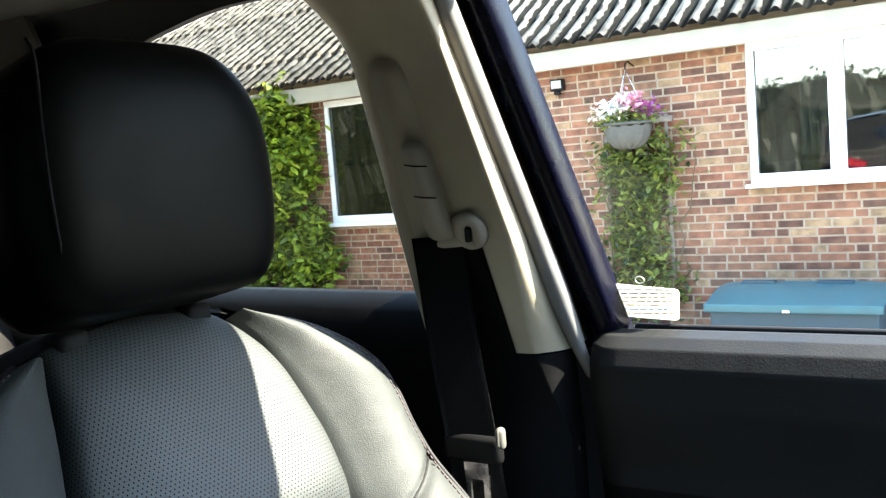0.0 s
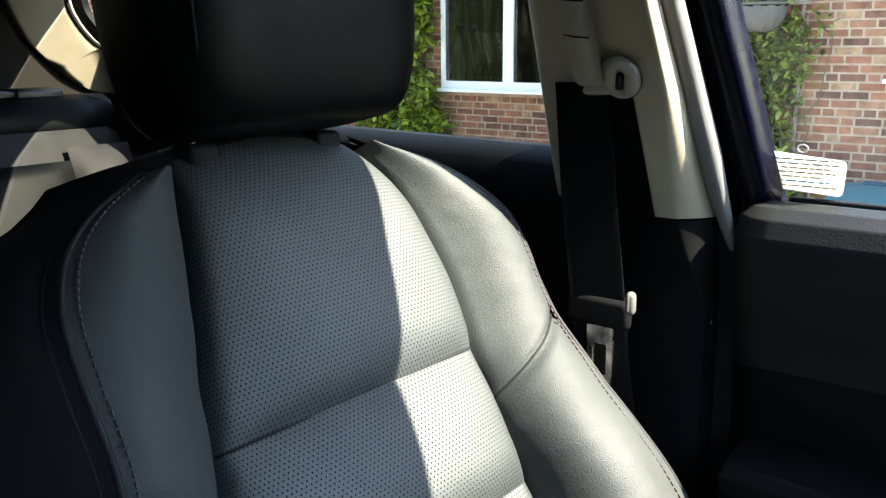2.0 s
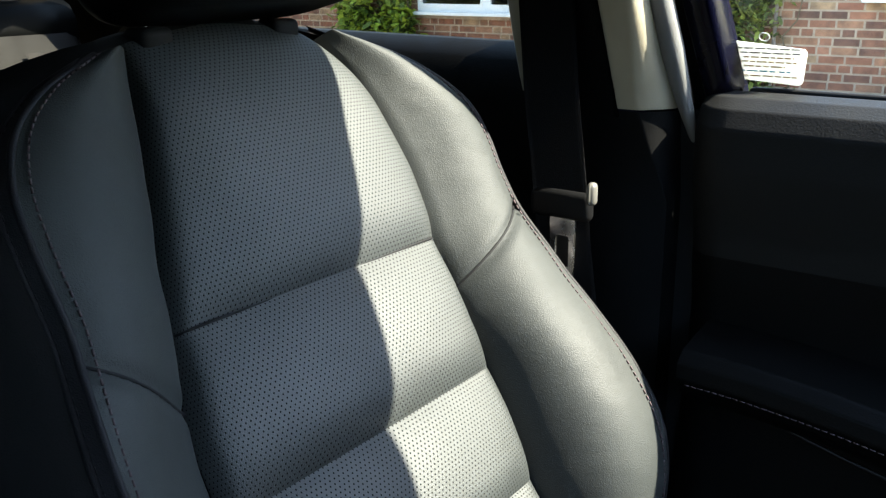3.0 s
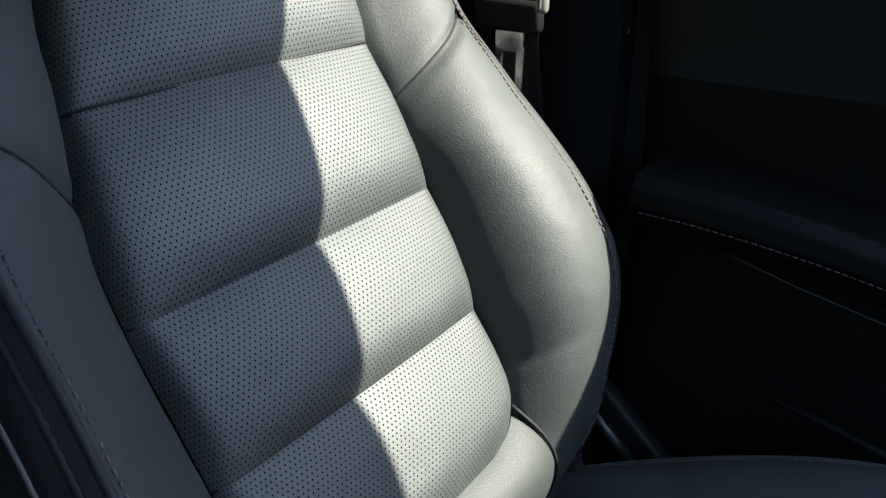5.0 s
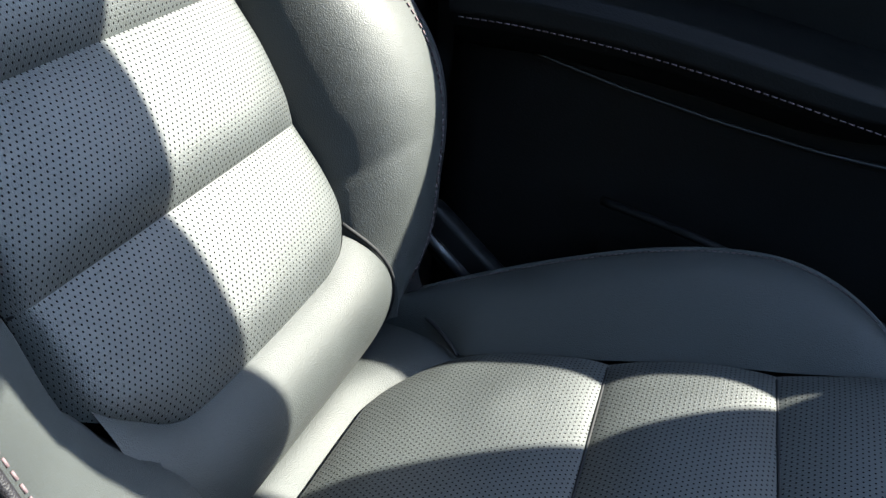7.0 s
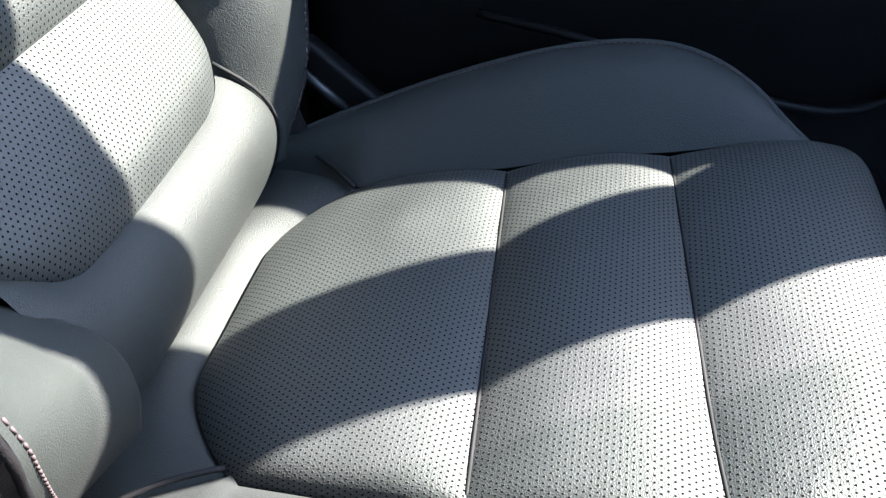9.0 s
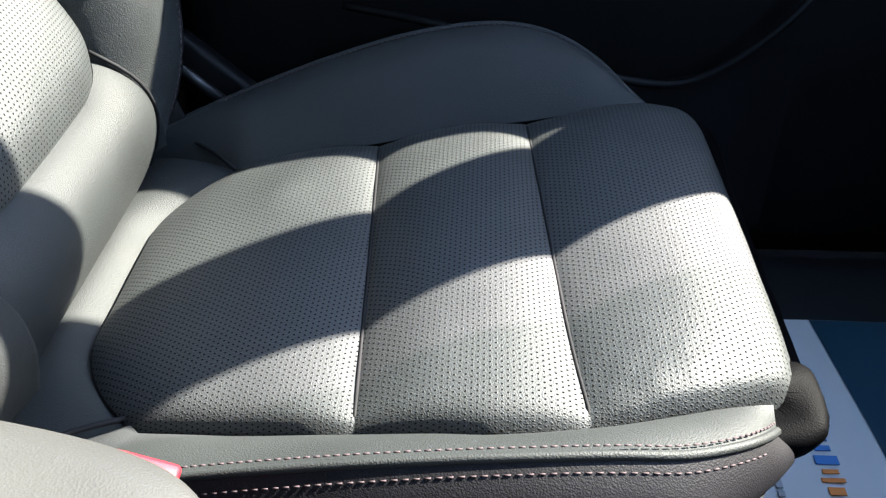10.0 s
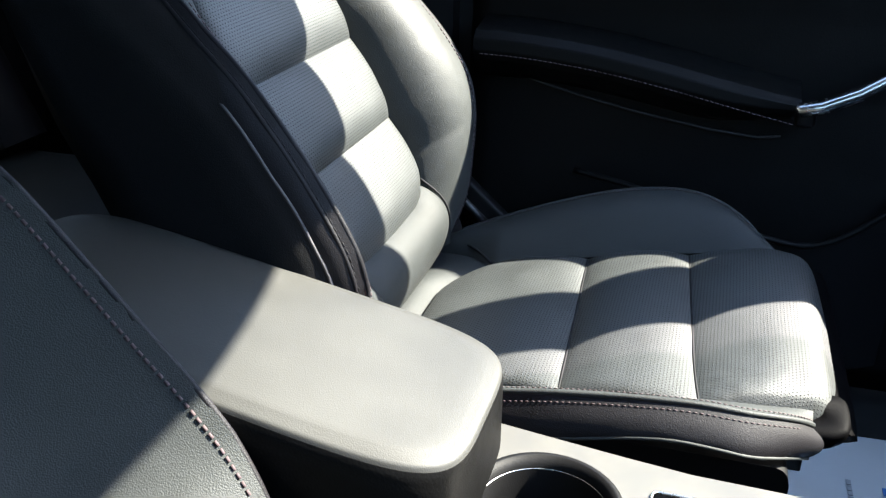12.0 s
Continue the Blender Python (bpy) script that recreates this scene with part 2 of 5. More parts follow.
def moss(m, pitch):
    """Dark moss and lichen gathered along the valleys of corrugated sheets."""
    n, l = m.node_tree.nodes, m.node_tree.links
    p = n["Principled BSDF"]
    base = p.inputs["Base Color"].links[0].from_socket
    g = n.new("ShaderNodeNewGeometry")
    sp = n.new("ShaderNodeSeparateXYZ")
    l.new(g.outputs["Position"], sp.inputs[0])

    def k(op, a, b):
        q = n.new("ShaderNodeMath")
        q.operation = op
        for i, v in enumerate((a, b)):
            if isinstance(v, (int, float)):
                q.inputs[i].default_value = v
            else:
                l.new(v, q.inputs[i])
        return q.outputs[0]
    wave = k("SINE", k("MULTIPLY", sp.outputs[0], 2 * math.pi / pitch), 0)
    no = n.new("ShaderNodeTexNoise")
    no.inputs["Scale"].default_value, no.inputs["Detail"].default_value = 9, 8
    l.new(g.outputs["Position"], no.inputs["Vector"])
    v = k("SUBTRACT", k("MULTIPLY", no.outputs[0], 2.6), k("ADD", k("MULTIPLY", wave, 1.2), 0.95))
    r = n.new("ShaderNodeMapRange")
    r.inputs[1].default_value, r.inputs[2].default_value = 0.0, 0.45
    l.new(v, r.inputs[0])
    mx = n.new("ShaderNodeMix")
    mx.data_type = "RGBA"
    l.new(r.outputs[0], mx.inputs[0])
    l.new(base, mx.inputs[6])
    mx.inputs[7].default_value = (0.012, 0.011, 0.007, 1)
    l.new(mx.outputs[2], p.inputs["Base Color"])


moss(CEMENT, 0.146)


def glass_mat(name, tint, gloss=0.06):
    m = bpy.data.materials.new(name)
    m.use_nodes = True
    n, l = m.node_tree.nodes, m.node_tree.links
    t = n.new("ShaderNodeBsdfTransparent")
    t.inputs[0].default_value = (*tint, 1)
    g = n.new("ShaderNodeBsdfGlossy")
    g.inputs["Roughness"].default_value = 0.02
    mx = n.new("ShaderNodeMixShader")
    mx.inputs[0].default_value = gloss
    l.new(t.outputs[0], mx.inputs[1])
    l.new(g.outputs[0], mx.inputs[2])
    l.new(mx.outputs[0], n["Material Output"].inputs[0])
    return m


GLASS = glass_mat("clear_glass", (0.93, 0.95, 0.93), 0.05)
PRIVACY = glass_mat("rear_glass", (0.68, 0.68, 0.64), 0.04)
SCREEN_GLASS = glass_mat("windscreen_glass", (0.93, 0.95, 0.93), 0.05)
# for the unseen offside panes, tinted only to hold back ambient light
DIMMED_GLASS = glass_mat("dimmed_side_glass", (0.50, 0.54, 0.51), 0.05)
DARK_GLASS = glass_mat("dark_glass", (0.33, 0.33, 0.31), 0.03)
HOUSE_GLASS = glass_mat("window_glass", (0.36, 0.40, 0.41), 0.15)


# ---- mesh helpers ----
def part(name, bm, material, parent=None, label="", smooth=True, category="", kind="", group=""):
    me = bpy.data.meshes.new(name)
    for f in bm.faces:
        f.smooth = smooth
    bm.to_mesh(me)
    bm.free()
    me.materials.append(material)
    ob = new(name, me)
    ob.parent = parent
    return tagged(ob, label, category, group, kind)


def thing(name, label, category, loc=(0, 0, 0), group="", kind=""):
    e = new(name)
    e.empty_display_size = 0.05
    e.location = loc
    return tagged(e, label, category, group, kind)


def absorb(ob, other):
    """Gives ob the mesh of other, which goes."""
    ob.data = other.data
    bpy.data.objects.remove(other)


def lerp_table(tab, x):
    """Smooth reading of a table of rows (x, values...)."""
    xs = [r[0] for r in tab]
    if x <= xs[0]:
        return tab[0][1:]
    if x >= xs[-1]:
        return tab[-1][1:]
    i = max(k for k in range(len(xs)) if xs[k] <= x)
    i = min(i, len(xs) - 2)
    u = (x - xs[i]) / (xs[i + 1] - xs[i])
    out = []
    h = xs[i + 1] - xs[i]
    for k in range(1, len(tab[0])):
        p1, p2 = tab[i][k], tab[i + 1][k]
        m1 = (p2 - tab[i - 1][k]) / (xs[i + 1] - xs[i - 1]) * h if i > 0 else p2 - p1
        m2 = (tab[i + 2][k] - p1) / (xs[i + 2] - xs[i]) * h if i + 2 < len(xs) else p2 - p1
        out.append((2 * u**3 - 3 * u**2 + 1) * p1 + (u**3 - 2 * u**2 + u) * m1 + (-2 * u**3 + 3 * u**2) * p2 + (u**3 - u**2) * m2)
    return out


def net(fn, nu, nv, close_u=False):
    """A sheet of quads. fn(u, v) gives the place and, for the uv map, two lengths in metres."""
    bm = bmesh.new()
    uvl = bm.loops.layers.uv.new("uv")
    vs, uvs = [], []
    for j in range(nv + 1):
        rv, ru = [], []
        for i in range(nu + (0 if close_u else 1)):
            r = fn(i / nu, j / nv)
            if len(r) == 2:
                co, st = r
            else:
                co, st = r, (0, 0)
            rv.append(bm.verts.new(co))
            ru.append(st)
        vs.append(rv)
        uvs.append(ru)
    for j in range(nv):
        for i in range(nu):
            k = (i + 1) % len(vs[0])
            f = bm.faces.new((vs[j][i], vs[j][k], vs[j + 1][k], vs[j + 1][i]))
            for lp, st in zip(f.loops, (uvs[j][i], uvs[j][k], uvs[j + 1][k], uvs[j + 1][i])):
                lp[uvl].uv = st
    return bm


def tube(points, radius, sides=8, closed=False, caps=True, bm=None, flat=1.0):
    """A round bar along points."""
    bm = bm or bmesh.new()
    pts = [Vector(p) for p in points]
    rings = []
    up = Vector((0.13, 0.21, 0.97))
    for i, p in enumerate(pts):
        a = pts[i - 1] if i > 0 or closed else p
        b = pts[(i + 1) % len(pts)] if i < len(pts) - 1 or closed else p
        d = (b - a).normalized()
        s1 = d.cross(up)
        if s1.length < 1e-3:
            s1 = d.cross(Vector((1, 0, 0)))
        s1.normalize()
        s2 = s1.cross(d)
        r = radius[i] if isinstance(radius, (list, tuple)) else radius
        rings.append([bm.verts.new(p + r * (math.cos(2 * math.pi * k / sides) * s1 + flat * math.sin(2 * math.pi * k / sides) * s2)) for k in range(sides)])
    n = len(rings)
    for i in range(n if closed else n - 1):
        r1, r2 = rings[i], rings[(i + 1) % n]
        for k in range(sides):
            bm.faces.new((r1[k], r1[(k + 1) % sides], r2[(k + 1) % sides], r2[k]))
    if caps and not closed:
        bm.faces.new(rings[0][::-1])
        bm.faces.new(rings[-1])
    return bm


def box(cx, cy, cz, sx, sy, sz, bevel=0.0, seg=3, bm=None, rot=None):
    out = bm or bmesh.new()
    tmp = bmesh.new()
    bmesh.ops.create_cube(tmp, size=1)
    bmesh.ops.scale(tmp, vec=(sx, sy, sz), verts=tmp.verts)
    if bevel:
        bmesh.ops.bevel(tmp, geom=tmp.edges[:], offset=bevel, segments=seg, profile=0.5, affect="EDGES")
    m = Matrix.Translation((cx, cy, cz)) @ (rot or Matrix())
    vs = [out.verts.new(m @ v.co) for v in tmp.verts]
    tmp.verts.index_update()
    for f in tmp.faces:
        out.faces.new([vs[v.index] for v in f.verts])
    tmp.free()
    return out


def plate(outer, holes, place, thick):
    """A flat plate with holes: 2d outlines, put into space by place(a, b, depth)."""
    bm = bmesh.new()
    edges = []
    for ring in (outer, *holes):
        vs = [bm.verts.new((a, b, 0)) for a, b in ring]
        edges += [bm.edges.new((vs[i], vs[(i + 1) % len(vs)])) for i in range(len(vs))]
    bmesh.ops.triangle_fill(bm, use_beauty=True, use_dissolve=False, edges=edges)
    r = bmesh.ops.extrude_face_region(bm, geom=bm.faces[:])
    moved = {v for v in r["geom"] if isinstance(v, bmesh.types.BMVert)}
    for v in moved:
        v.co.z = thick
    bmesh.ops.recalc_face_normals(bm, faces=bm.faces[:])
    for v in bm.verts:
        v.co = place(v.co.x, v.co.y, v.co.z)
    return bm


def rounded(ring, r, n=5):
    """A polygon with rounded corners."""
    out = []
    for i, p in enumerate(ring):
        p, a, b = Vector(p), Vector(ring[i - 1]), Vector(ring[(i + 1) % len(ring)])
        da, db = (a - p), (b - p)
        k = min(r, da.length * 0.45, db.length * 0.45)
        p1, p2 = p + da.normalized() * k, p + db.normalized() * k
        for j in range(n + 1):
            u = j / n
            q = (1 - u) ** 2 * p1 + 2 * u * (1 - u) * p + u * u * p2
            out.append((q.x, q.y))
    return out


def circle(cx, cy, r, n=40):
    return [(cx + r * math.cos(2 * math.pi * k / n), cy + r * math.sin(2 * math.pi * k / n)) for k in range(n)]


def dashes(points, length, gap, width, bm=None):
    """Stitches along a line: short thin bars."""
    bm = bm or bmesh.new()
    pts = [Vector(p) for p in points]
    cum = [0]
    for a, b in zip(pts, pts[1:]):
        cum.append(cum[-1] + (b - a).length)

    def at(d):
        for i in range(len(pts) - 1):
            if d <= cum[i + 1] or i == len(pts) - 2:
                return pts[i].lerp(pts[i + 1], (d - cum[i]) / max(1e-6, cum[i + 1] - cum[i]))
    d = 0.0
    while d + length < cum[-1]:
        tube([at(d), at(d + length)], width, 5, bm=bm)
        d += length + gap
    return bm


# ---- seats ----
LBX, LBZ = -0.288, 0.801
ET = Vector((-0.4775, 0, 0.8786))
EN = Vector((0.8786, 0, 0.4775))
HALF = [(-0.02, 0.130), (0.0, 0.136), (0.03, 0.150), (0.06, 0.152), (0.10, 0.150), (0.21, 0.156), (0.29, 0.154), (0.34, 0.147), (0.40, 0.144), (0.465, 0.137), (0.52, 0.121), (0.558, 0.098)]
CREST = [(-0.095, 0.200, -0.035), (-0.05, 0.222, 0.012), (0.0, 0.240, 0.044), (0.05, 0.254, 0.070), (0.10, 0.262, 0.082), (0.16, 0.262, 0.078), (0.22, 0.256, 0.066), (0.29, 0.250, 0.046), (0.345, 0.245, 0.030), (0.38, 0.243, 0.028), (0.42, 0.245, 0.028), (0.46, 0.238, 0.026), (0.50, 0.208, 0.018), (0.53, 0.168, 0.010), (0.555, 0.118, 0.000)]
CREST_IN = [(-0.095, 0.205, -0.030), (-0.05, 0.237, 0.030), (-0.02, 0.251, 0.066), (0.0, 0.257, 0.088), (0.03, 0.262, 0.103), (0.07, 0.264, 0.109), (0.134, 0.263, 0.106), (0.20, 0.259, 0.096), (0.24, 0.256, 0.086), (0.29, 0.251, 0.067), (0.345, 0.243, 0.047), (0.38, 0.240, 0.041), (0.42, 0.239, 0.037), (0.46, 0.233, 0.030), (0.50, 0.211, 0.019), (0.53, 0.174, 0.010), (0.555, 0.122, 0.000)]
CREST_DRIVER = [(-0.12, 0.255, 0.06), (-0.055, 0.262, 0.086), (0.015, 0.265, 0.096), (0.088, 0.265, 0.0965), (0.156, 0.265, 0.096), (0.221, 0.262, 0.096), (0.3, 0.255, 0.08), (0.36, 0.246, 0.042), (0.42, 0.245, 0.028), (0.46, 0.238, 0.026), (0.5, 0.208, 0.018), (0.53, 0.168, 0.01), (0.555, 0.118, 0.0)]
HALF_TOP = {1: [(0.345, 0.150), (0.40, 0.1535), (0.42, 0.153), (0.465, 0.146), (0.51, 0.133), (0.548, 0.111), (0.57, 0.097)], -1: [(0.345, 0.146), (0.37, 0.143), (0.40, 0.136), (0.43, 0.126), (0.47, 0.115), (0.513, 0.1045), (0.558, 0.0965), (0.57, 0.094)]}
INNER = [(-0.095, 0.163), (-0.06, 0.156), (-0.03, 0.148), (0.0, 0.142), (0.02, 0.144), (0.045, 0.150)]

INNER_LOW = [(-0.095, 0.142), (-0.062, 0.136), (-0.036, 0.130), (-0.004, 0.132), (0.02, 0.141), (0.045, 0.150)]


def make_seat(label, y0, dx, out, lean=0.0, crest_in=CREST_IN, thread=0.0009):
    """A front seat; out is +1 where its outboard side lies towards +y, else -1."""
    CR = {1: CREST, -1: crest_in}
    seat = thing("car_seat", label, "car seat", (dx, y0, 0.44), group="front seats")

    turn = Matrix.Rotation(radians(-lean), 3, "Y")
    e_up, e_out = turn @ ET, turn @ EN

    def B(s, t, n):
        s -= 0.012 * max(0, min(1, (0.36 - t) / 0.10)) * (1 if t > 0 else max(0, 1 + t / 0.1))
        return Vector((LBX + t * e_up.x + n * e_out.x, out * s, LBZ - 0.44 + t * e_up.z + n * e_out.z))

    def W(t, side=1):
        if t > 0.345:
            return lerp_table(HALF_TOP[side], t)[0]
        low, high = lerp_table(HALF, t)[0], HALF_TOP[side][0][1]
        return low + (high - lerp_table(HALF, 0.345)[0]) * max(0, (t - 0.29) / 0.055)

    back = part("backrest", bmesh.new(), LEATHER, seat)

    # four quilted panels up the middle
    seams = [0.345, 0.214, 0.103]
    limits = [(0.345, 0.566), (0.214, 0.345), (0.103, 0.214), (-0.012, 0.103)]
    for k, (t0, t1) in enumerate(limits):
        puff = (0.014, 0.0155, 0.0155, 0.0140)[k]

        def f(u, v, t0=t0, t1=t1, puff=puff, k=k):
            top = t1 + (0.016 * (1 - (2 * u - 1) ** 2) if k == 0 else 0)
            t = t0 + (top - t0) * v
            side = 1 if u > 0.5 else -1
            s = (2 * u - 1) * W(t, side)
            if k == 3:
                low = -0.012 + (0.014 if u > 0.5 else 0.050) * max(0, (abs(2 * u - 1) - 0.60) / 0.40) ** 2
                t = low + (t1 - low) * v
                s = (2 * u - 1) * W(t, side)
            e = (1 - abs(2 * u - 1) ** 5) ** 0.55
            # each panel tucks in sharply at its foot and slopes off gently at its head
            q = (1 - max(0, 1 - v / 0.33) ** 2.1) ** 0.9 * (1 - max(0, (v - 0.33) / 0.67) ** 2.2) ** 0.95 if k else (1 - max(0, 1 - v / 0.20) ** 2.1) ** 0.9 * (1 - max(0, 2 * v - 1) ** 3) ** 0.55
            n = -0.002 + puff * e * q + 0.004 * math.cos(math.pi * (u - 0.5))
            n -= 0.012 * max(0, (t - 0.48) / 0.08) ** 2 if k == 0 else 0
            n += 0.004 * math.sin(math.pi * min(1, max(0, t / 0.34))) - 0.013 * abs(2 * u - 1) ** 40
            # faint wrinkles
            n += 0.0010 * noise.noise(Vector((s * 18, t * 25, 3.1 + y0)))
            return B(s, t, n), (s + math.copysign(0.013 * abs(2 * u - 1) ** 40 + puff * (1 - e), u - 0.5), t)
        part("panel", net(f, 56, 34), PERFORATED, back, "perforated black leather panel")
    # stitched grooves between the panels
    for t in seams:
        pts = [B(-W(t, -1) + (W(t, 1) + W(t, -1)) * i / 24, t, 0.0006 - 0.010 * abs(i / 12 - 1) ** 30) for i in range(25)]
        part("seam", tube(pts, 0.0012, 6), RUBBER, back)

    # lumbar roll
    def roll(u, v):
        half = 0.138 + 0.034 * v if u > 0.5 else 0.143 + 0.012 * v ** 0.5
        s = (2 * u - 1) * half
        edge = -0.008 + (0.014 if u > 0.5 else 0.050) * max(0, (abs(2 * u - 1) - 0.60) / 0.40) ** 2
        t = edge + (-0.118 - edge) * v
        n = 0.002 + 0.020 * math.sin(math.pi * min(1, v * 1.05)) ** 0.8 - 0.070 * v**2.2
        n -= 0.005 * abs(2 * u - 1) ** 10
        return B(s, t, n), (s, t)
    part("lumbar_roll", net(roll, 48, 24), LEATHER, back, "smooth black leather lower roll")
    for sg in (-1, 1):
        part("seam", tube([B(sg * (0.139 + 0.034 * v) if sg > 0 else -0.120 - 0.01 * v, 0.014 - 0.132 * v, (0.001 if sg > 0 else -0.012) + 0.019 * math.sin(math.pi * v) - 0.070 * v**2.2) for v in [i / 12 for i in range(13)]], 0.0017, 6), RUBBER, back)
        # bolster, panel edge to crest
        def inner(t, sg=sg):
            return lerp_table(INNER if sg > 0 else INNER_LOW, t)[0] if t < 0.045 else W(t, sg)

        def surf(u, t):
            """Across from the panel edge, up a steep wall, to the crest."""
            sc, nc = lerp_table(CR[sg], t)
            si = inner(t)
            low = max(0, min(1, (0.37 - t) / 0.14)) * (lambda q: q * q * (3 - 2 * q))(max(0, min(1, (t + 0.09) / 0.17)))
            s = si + (sc - si) * u ** (0.85 + (0.70 * low if sg > 0 else 0.1))
            rise = u ** 1.28 if sg < 0 and lean else 1 - (1 - u) ** (1.6 + 1.05 * low) if sg > 0 else low * u ** 1.12 + (1 - low) * (1 - (1 - u) ** 1.6)
            base = -0.006 if t > 0 else -0.006 + (nc + 0.01) * min(1, -t / 0.09) * 0.6
            n = base + (nc - base) * rise + (0.012 - 0.004 * low if sg > 0 else 0.012 - 0.012 * low) * math.sin(math.pi * u) * (1 if t > 0.02 else max(0, 1 + (t - 0.02) / 0.1))
            if sg < 0 and t < 0.02:
                n += 0.016 * (1 - u) * min(1, (0.02 - t) / 0.04)
            return s, n

        def seam_t(u):
            return 0.291 + 0.054 * u

        def bol(u, v, sg=sg):
            t = -0.095 + 0.650 * v
            s, n = surf(u, t)
            n -= 0.006 * math.exp(-((t - seam_t(u)) / 0.006) ** 2)
            n -= (0.045 if t < -0.01 else 0.007) * max(0, 1 - u / 0.05)
            n += 0.0014 * noise.noise(Vector((s * 22 + 5 * sg, t * 22, 1.7 + y0))) + 0.0005 * noise.noise(Vector((s * 70, t * 90, 0.7 + y0)))
            return B(sg * s, t, n), (s, t)
        part("bolster", net(bol, 30, 130), LEATHER, back, "smooth black leather side bolster")
        part("seam", tube([B(sg * surf(u, seam_t(u))[0], seam_t(u), surf(u, seam_t(u))[1] - 0.0055) for u in [i / 14 for i in range(15)]], 0.0014, 6), RUBBER, back)
        edge = [lerp_table(CR[sg], t) for t in [-0.08 + 0.635 * i / 80 for i in range(81)]]
        line = [B(sg * (e[0] + 0.002), -0.08 + 0.635 * i / 80, e[1] - 0.002) for i, e in enumerate(edge)]
        part("piping", tube(line, 0.0030, 8), SIDE_LEATHER, back)
        part("piping", tube([B(sg * (e[0] + 0.010), -0.08 + 0.635 * i / 80, e[1] - 0.010) for i, e in enumerate(edge)], 0.0026, 8), SIDE_LEATHER, back)
        # leather strip round the side, down to the light seam
        def strip(u, v, sg=sg):
            t = -0.10 + 0.655 * v
            sc, nc = lerp_table(CR[sg], t)
            a = u * 0.027
            return B(sg * (sc + 0.0035 + 0.016 * math.sin(u * 1.5)), t, nc - a + 0.0012 * noise.noise(Vector((t * 40, u * 2, y0)))), (a, t)
        part("side_strip", net(strip, 8, 60), SIDE_LEATHER, back, "grained black leather side strip")
        part("seam", tube([strip(1.0, i / 60)[0] for i in range(61)], 0.0018, 6), SEAM_LIGHT, back, "pale seam along the backrest side")
        part("stitching", dashes([strip(0.25, i / 60)[0] + Vector((0.0001, 0.0001 * sg * out, 0.0001)) for i in range(61)], 0.0045, 0.0030, 0.0005), RUBBER, back)
        part("stitching", dashes([B(sg * surf(0.93, tt)[0], tt, surf(0.93, tt)[1] + 0.0006) for tt in [-0.08 + 0.635 * i / 80 for i in range(81)]], 0.0042, 0.0022, thread), THREAD, back, "pinkish contrast stitching")
    # sides, top and rear
    SEC = [(0.0, 0.0), (0.014, -0.016), (0.030, -0.045), (0.038, -0.085), (0.016, -0.120), (-0.060, -0.135)]

    def shell(u, v):
        t = -0.10 + 0.672 * v
        tt = min(t, 0.554)
        full = []
        for side in (1, -1):
            sc, nc = lerp_table(CR[side], tt)
            wide = 1 + (0.75 * max(0, min(1, (tt - 0.20) / 0.15)) if side < 0 else 0)
            pts = [(side * (sc + a * (wide if a > 0 else 1)), max(nc, 0.0) + b if i < 3 else b + 0.02) for i, (a, b) in enumerate(SEC)]
            pts[0] = (side * sc, nc - 0.002)
            full += pts if side > 0 else pts[::-1]
        x = u * (len(full) - 1)
        i = min(int(x), len(full) - 2)
        fr = x - i
        s = full[i][0] * (1 - fr) + full[i + 1][0] * fr
        n = full[i][1] * (1 - fr) + full[i + 1][1] * fr
        over = max(0, t - 0.554)
        if over:
            s *= 1 - 6 * over
            n = n * (1 - over * 20) - 0.04 * over * 20
        return B(s, t, n)
    absorb(back, part("back_shell", net(shell, 44, 60), FABRIC))
    top = net(lambda u, v: B((2 * u - 1) * 0.135, 0.553 + 0.024 * (1 - (2 * u - 1) ** 2) + 0.022 * math.sin(math.pi * min(1, v * 1.1)) ** 0.6, -0.012 - 0.12 * v), 16, 12)
    part("top_cover", top, FABRIC, back)

    # headrest on two posts
    head = part("headrest", bmesh.new(), LEATHER, seat)
    HB = B(0.005, 0.579, -0.004)
    hup = (Matrix.Rotation(radians(15), 3, "Y") @ e_up).normalized()
    hn = Vector((hup.z, 0, -hup.x))

    def H(s, t, n):
        return HB + Vector((0, out * s, 0)) + hup * t + hn * n

    def cushion(u, v):
        a = 2 * math.pi * u
        # front to rear outline by height: superellipse with belly forward
        ph = math.pi * (v - 0.5)
        c, s_ = math.cos(a), math.sin(a)
        pw = 0.36
        cx = math.copysign(abs(c) ** pw, c)
        sy = math.copysign(abs(s_) ** 0.55, s_)
        r = abs(math.cos(ph)) ** (0.46 if ph > 0 else 0.19)
        z = math.copysign(abs(math.sin(ph)) ** 0.85, math.sin(ph))
        width = 0.137 - 0.016 * max(0, z) ** 2
        depth = 0.066 + 0.010 * z
        lean = 0.012 * z
        return H(width * cx * r, 0.110 + 0.112 * z, 0.036 + depth * sy * r + lean), (width * cx, z)
    absorb(head, part("cover", net(cushion, 72, 40, close_u=True), SHADED_LEATHER))
    for sg in (-1, 1):
        if sg < 0:
            part("seam", tube([H(sg * (0.118 - 0.012 * abs(z) ** 3), 0.118 + 0.100 * z, 0.036 + (0.0655 + 0.010 * z) * (1 - abs(z) ** 6 * 0.5) * 0.93 + 0.012 * z) for z in [-0.9 + 1.8 * i / 20 for i in range(21)]], 0.0013, 6), RUBBER, head)
        part("post", tube([H(sg * 0.068, -0.06, -0.030), H(sg * 0.068, 0.03, -0.006)], 0.0050, 12), CHROME, head, "chrome headrest post")
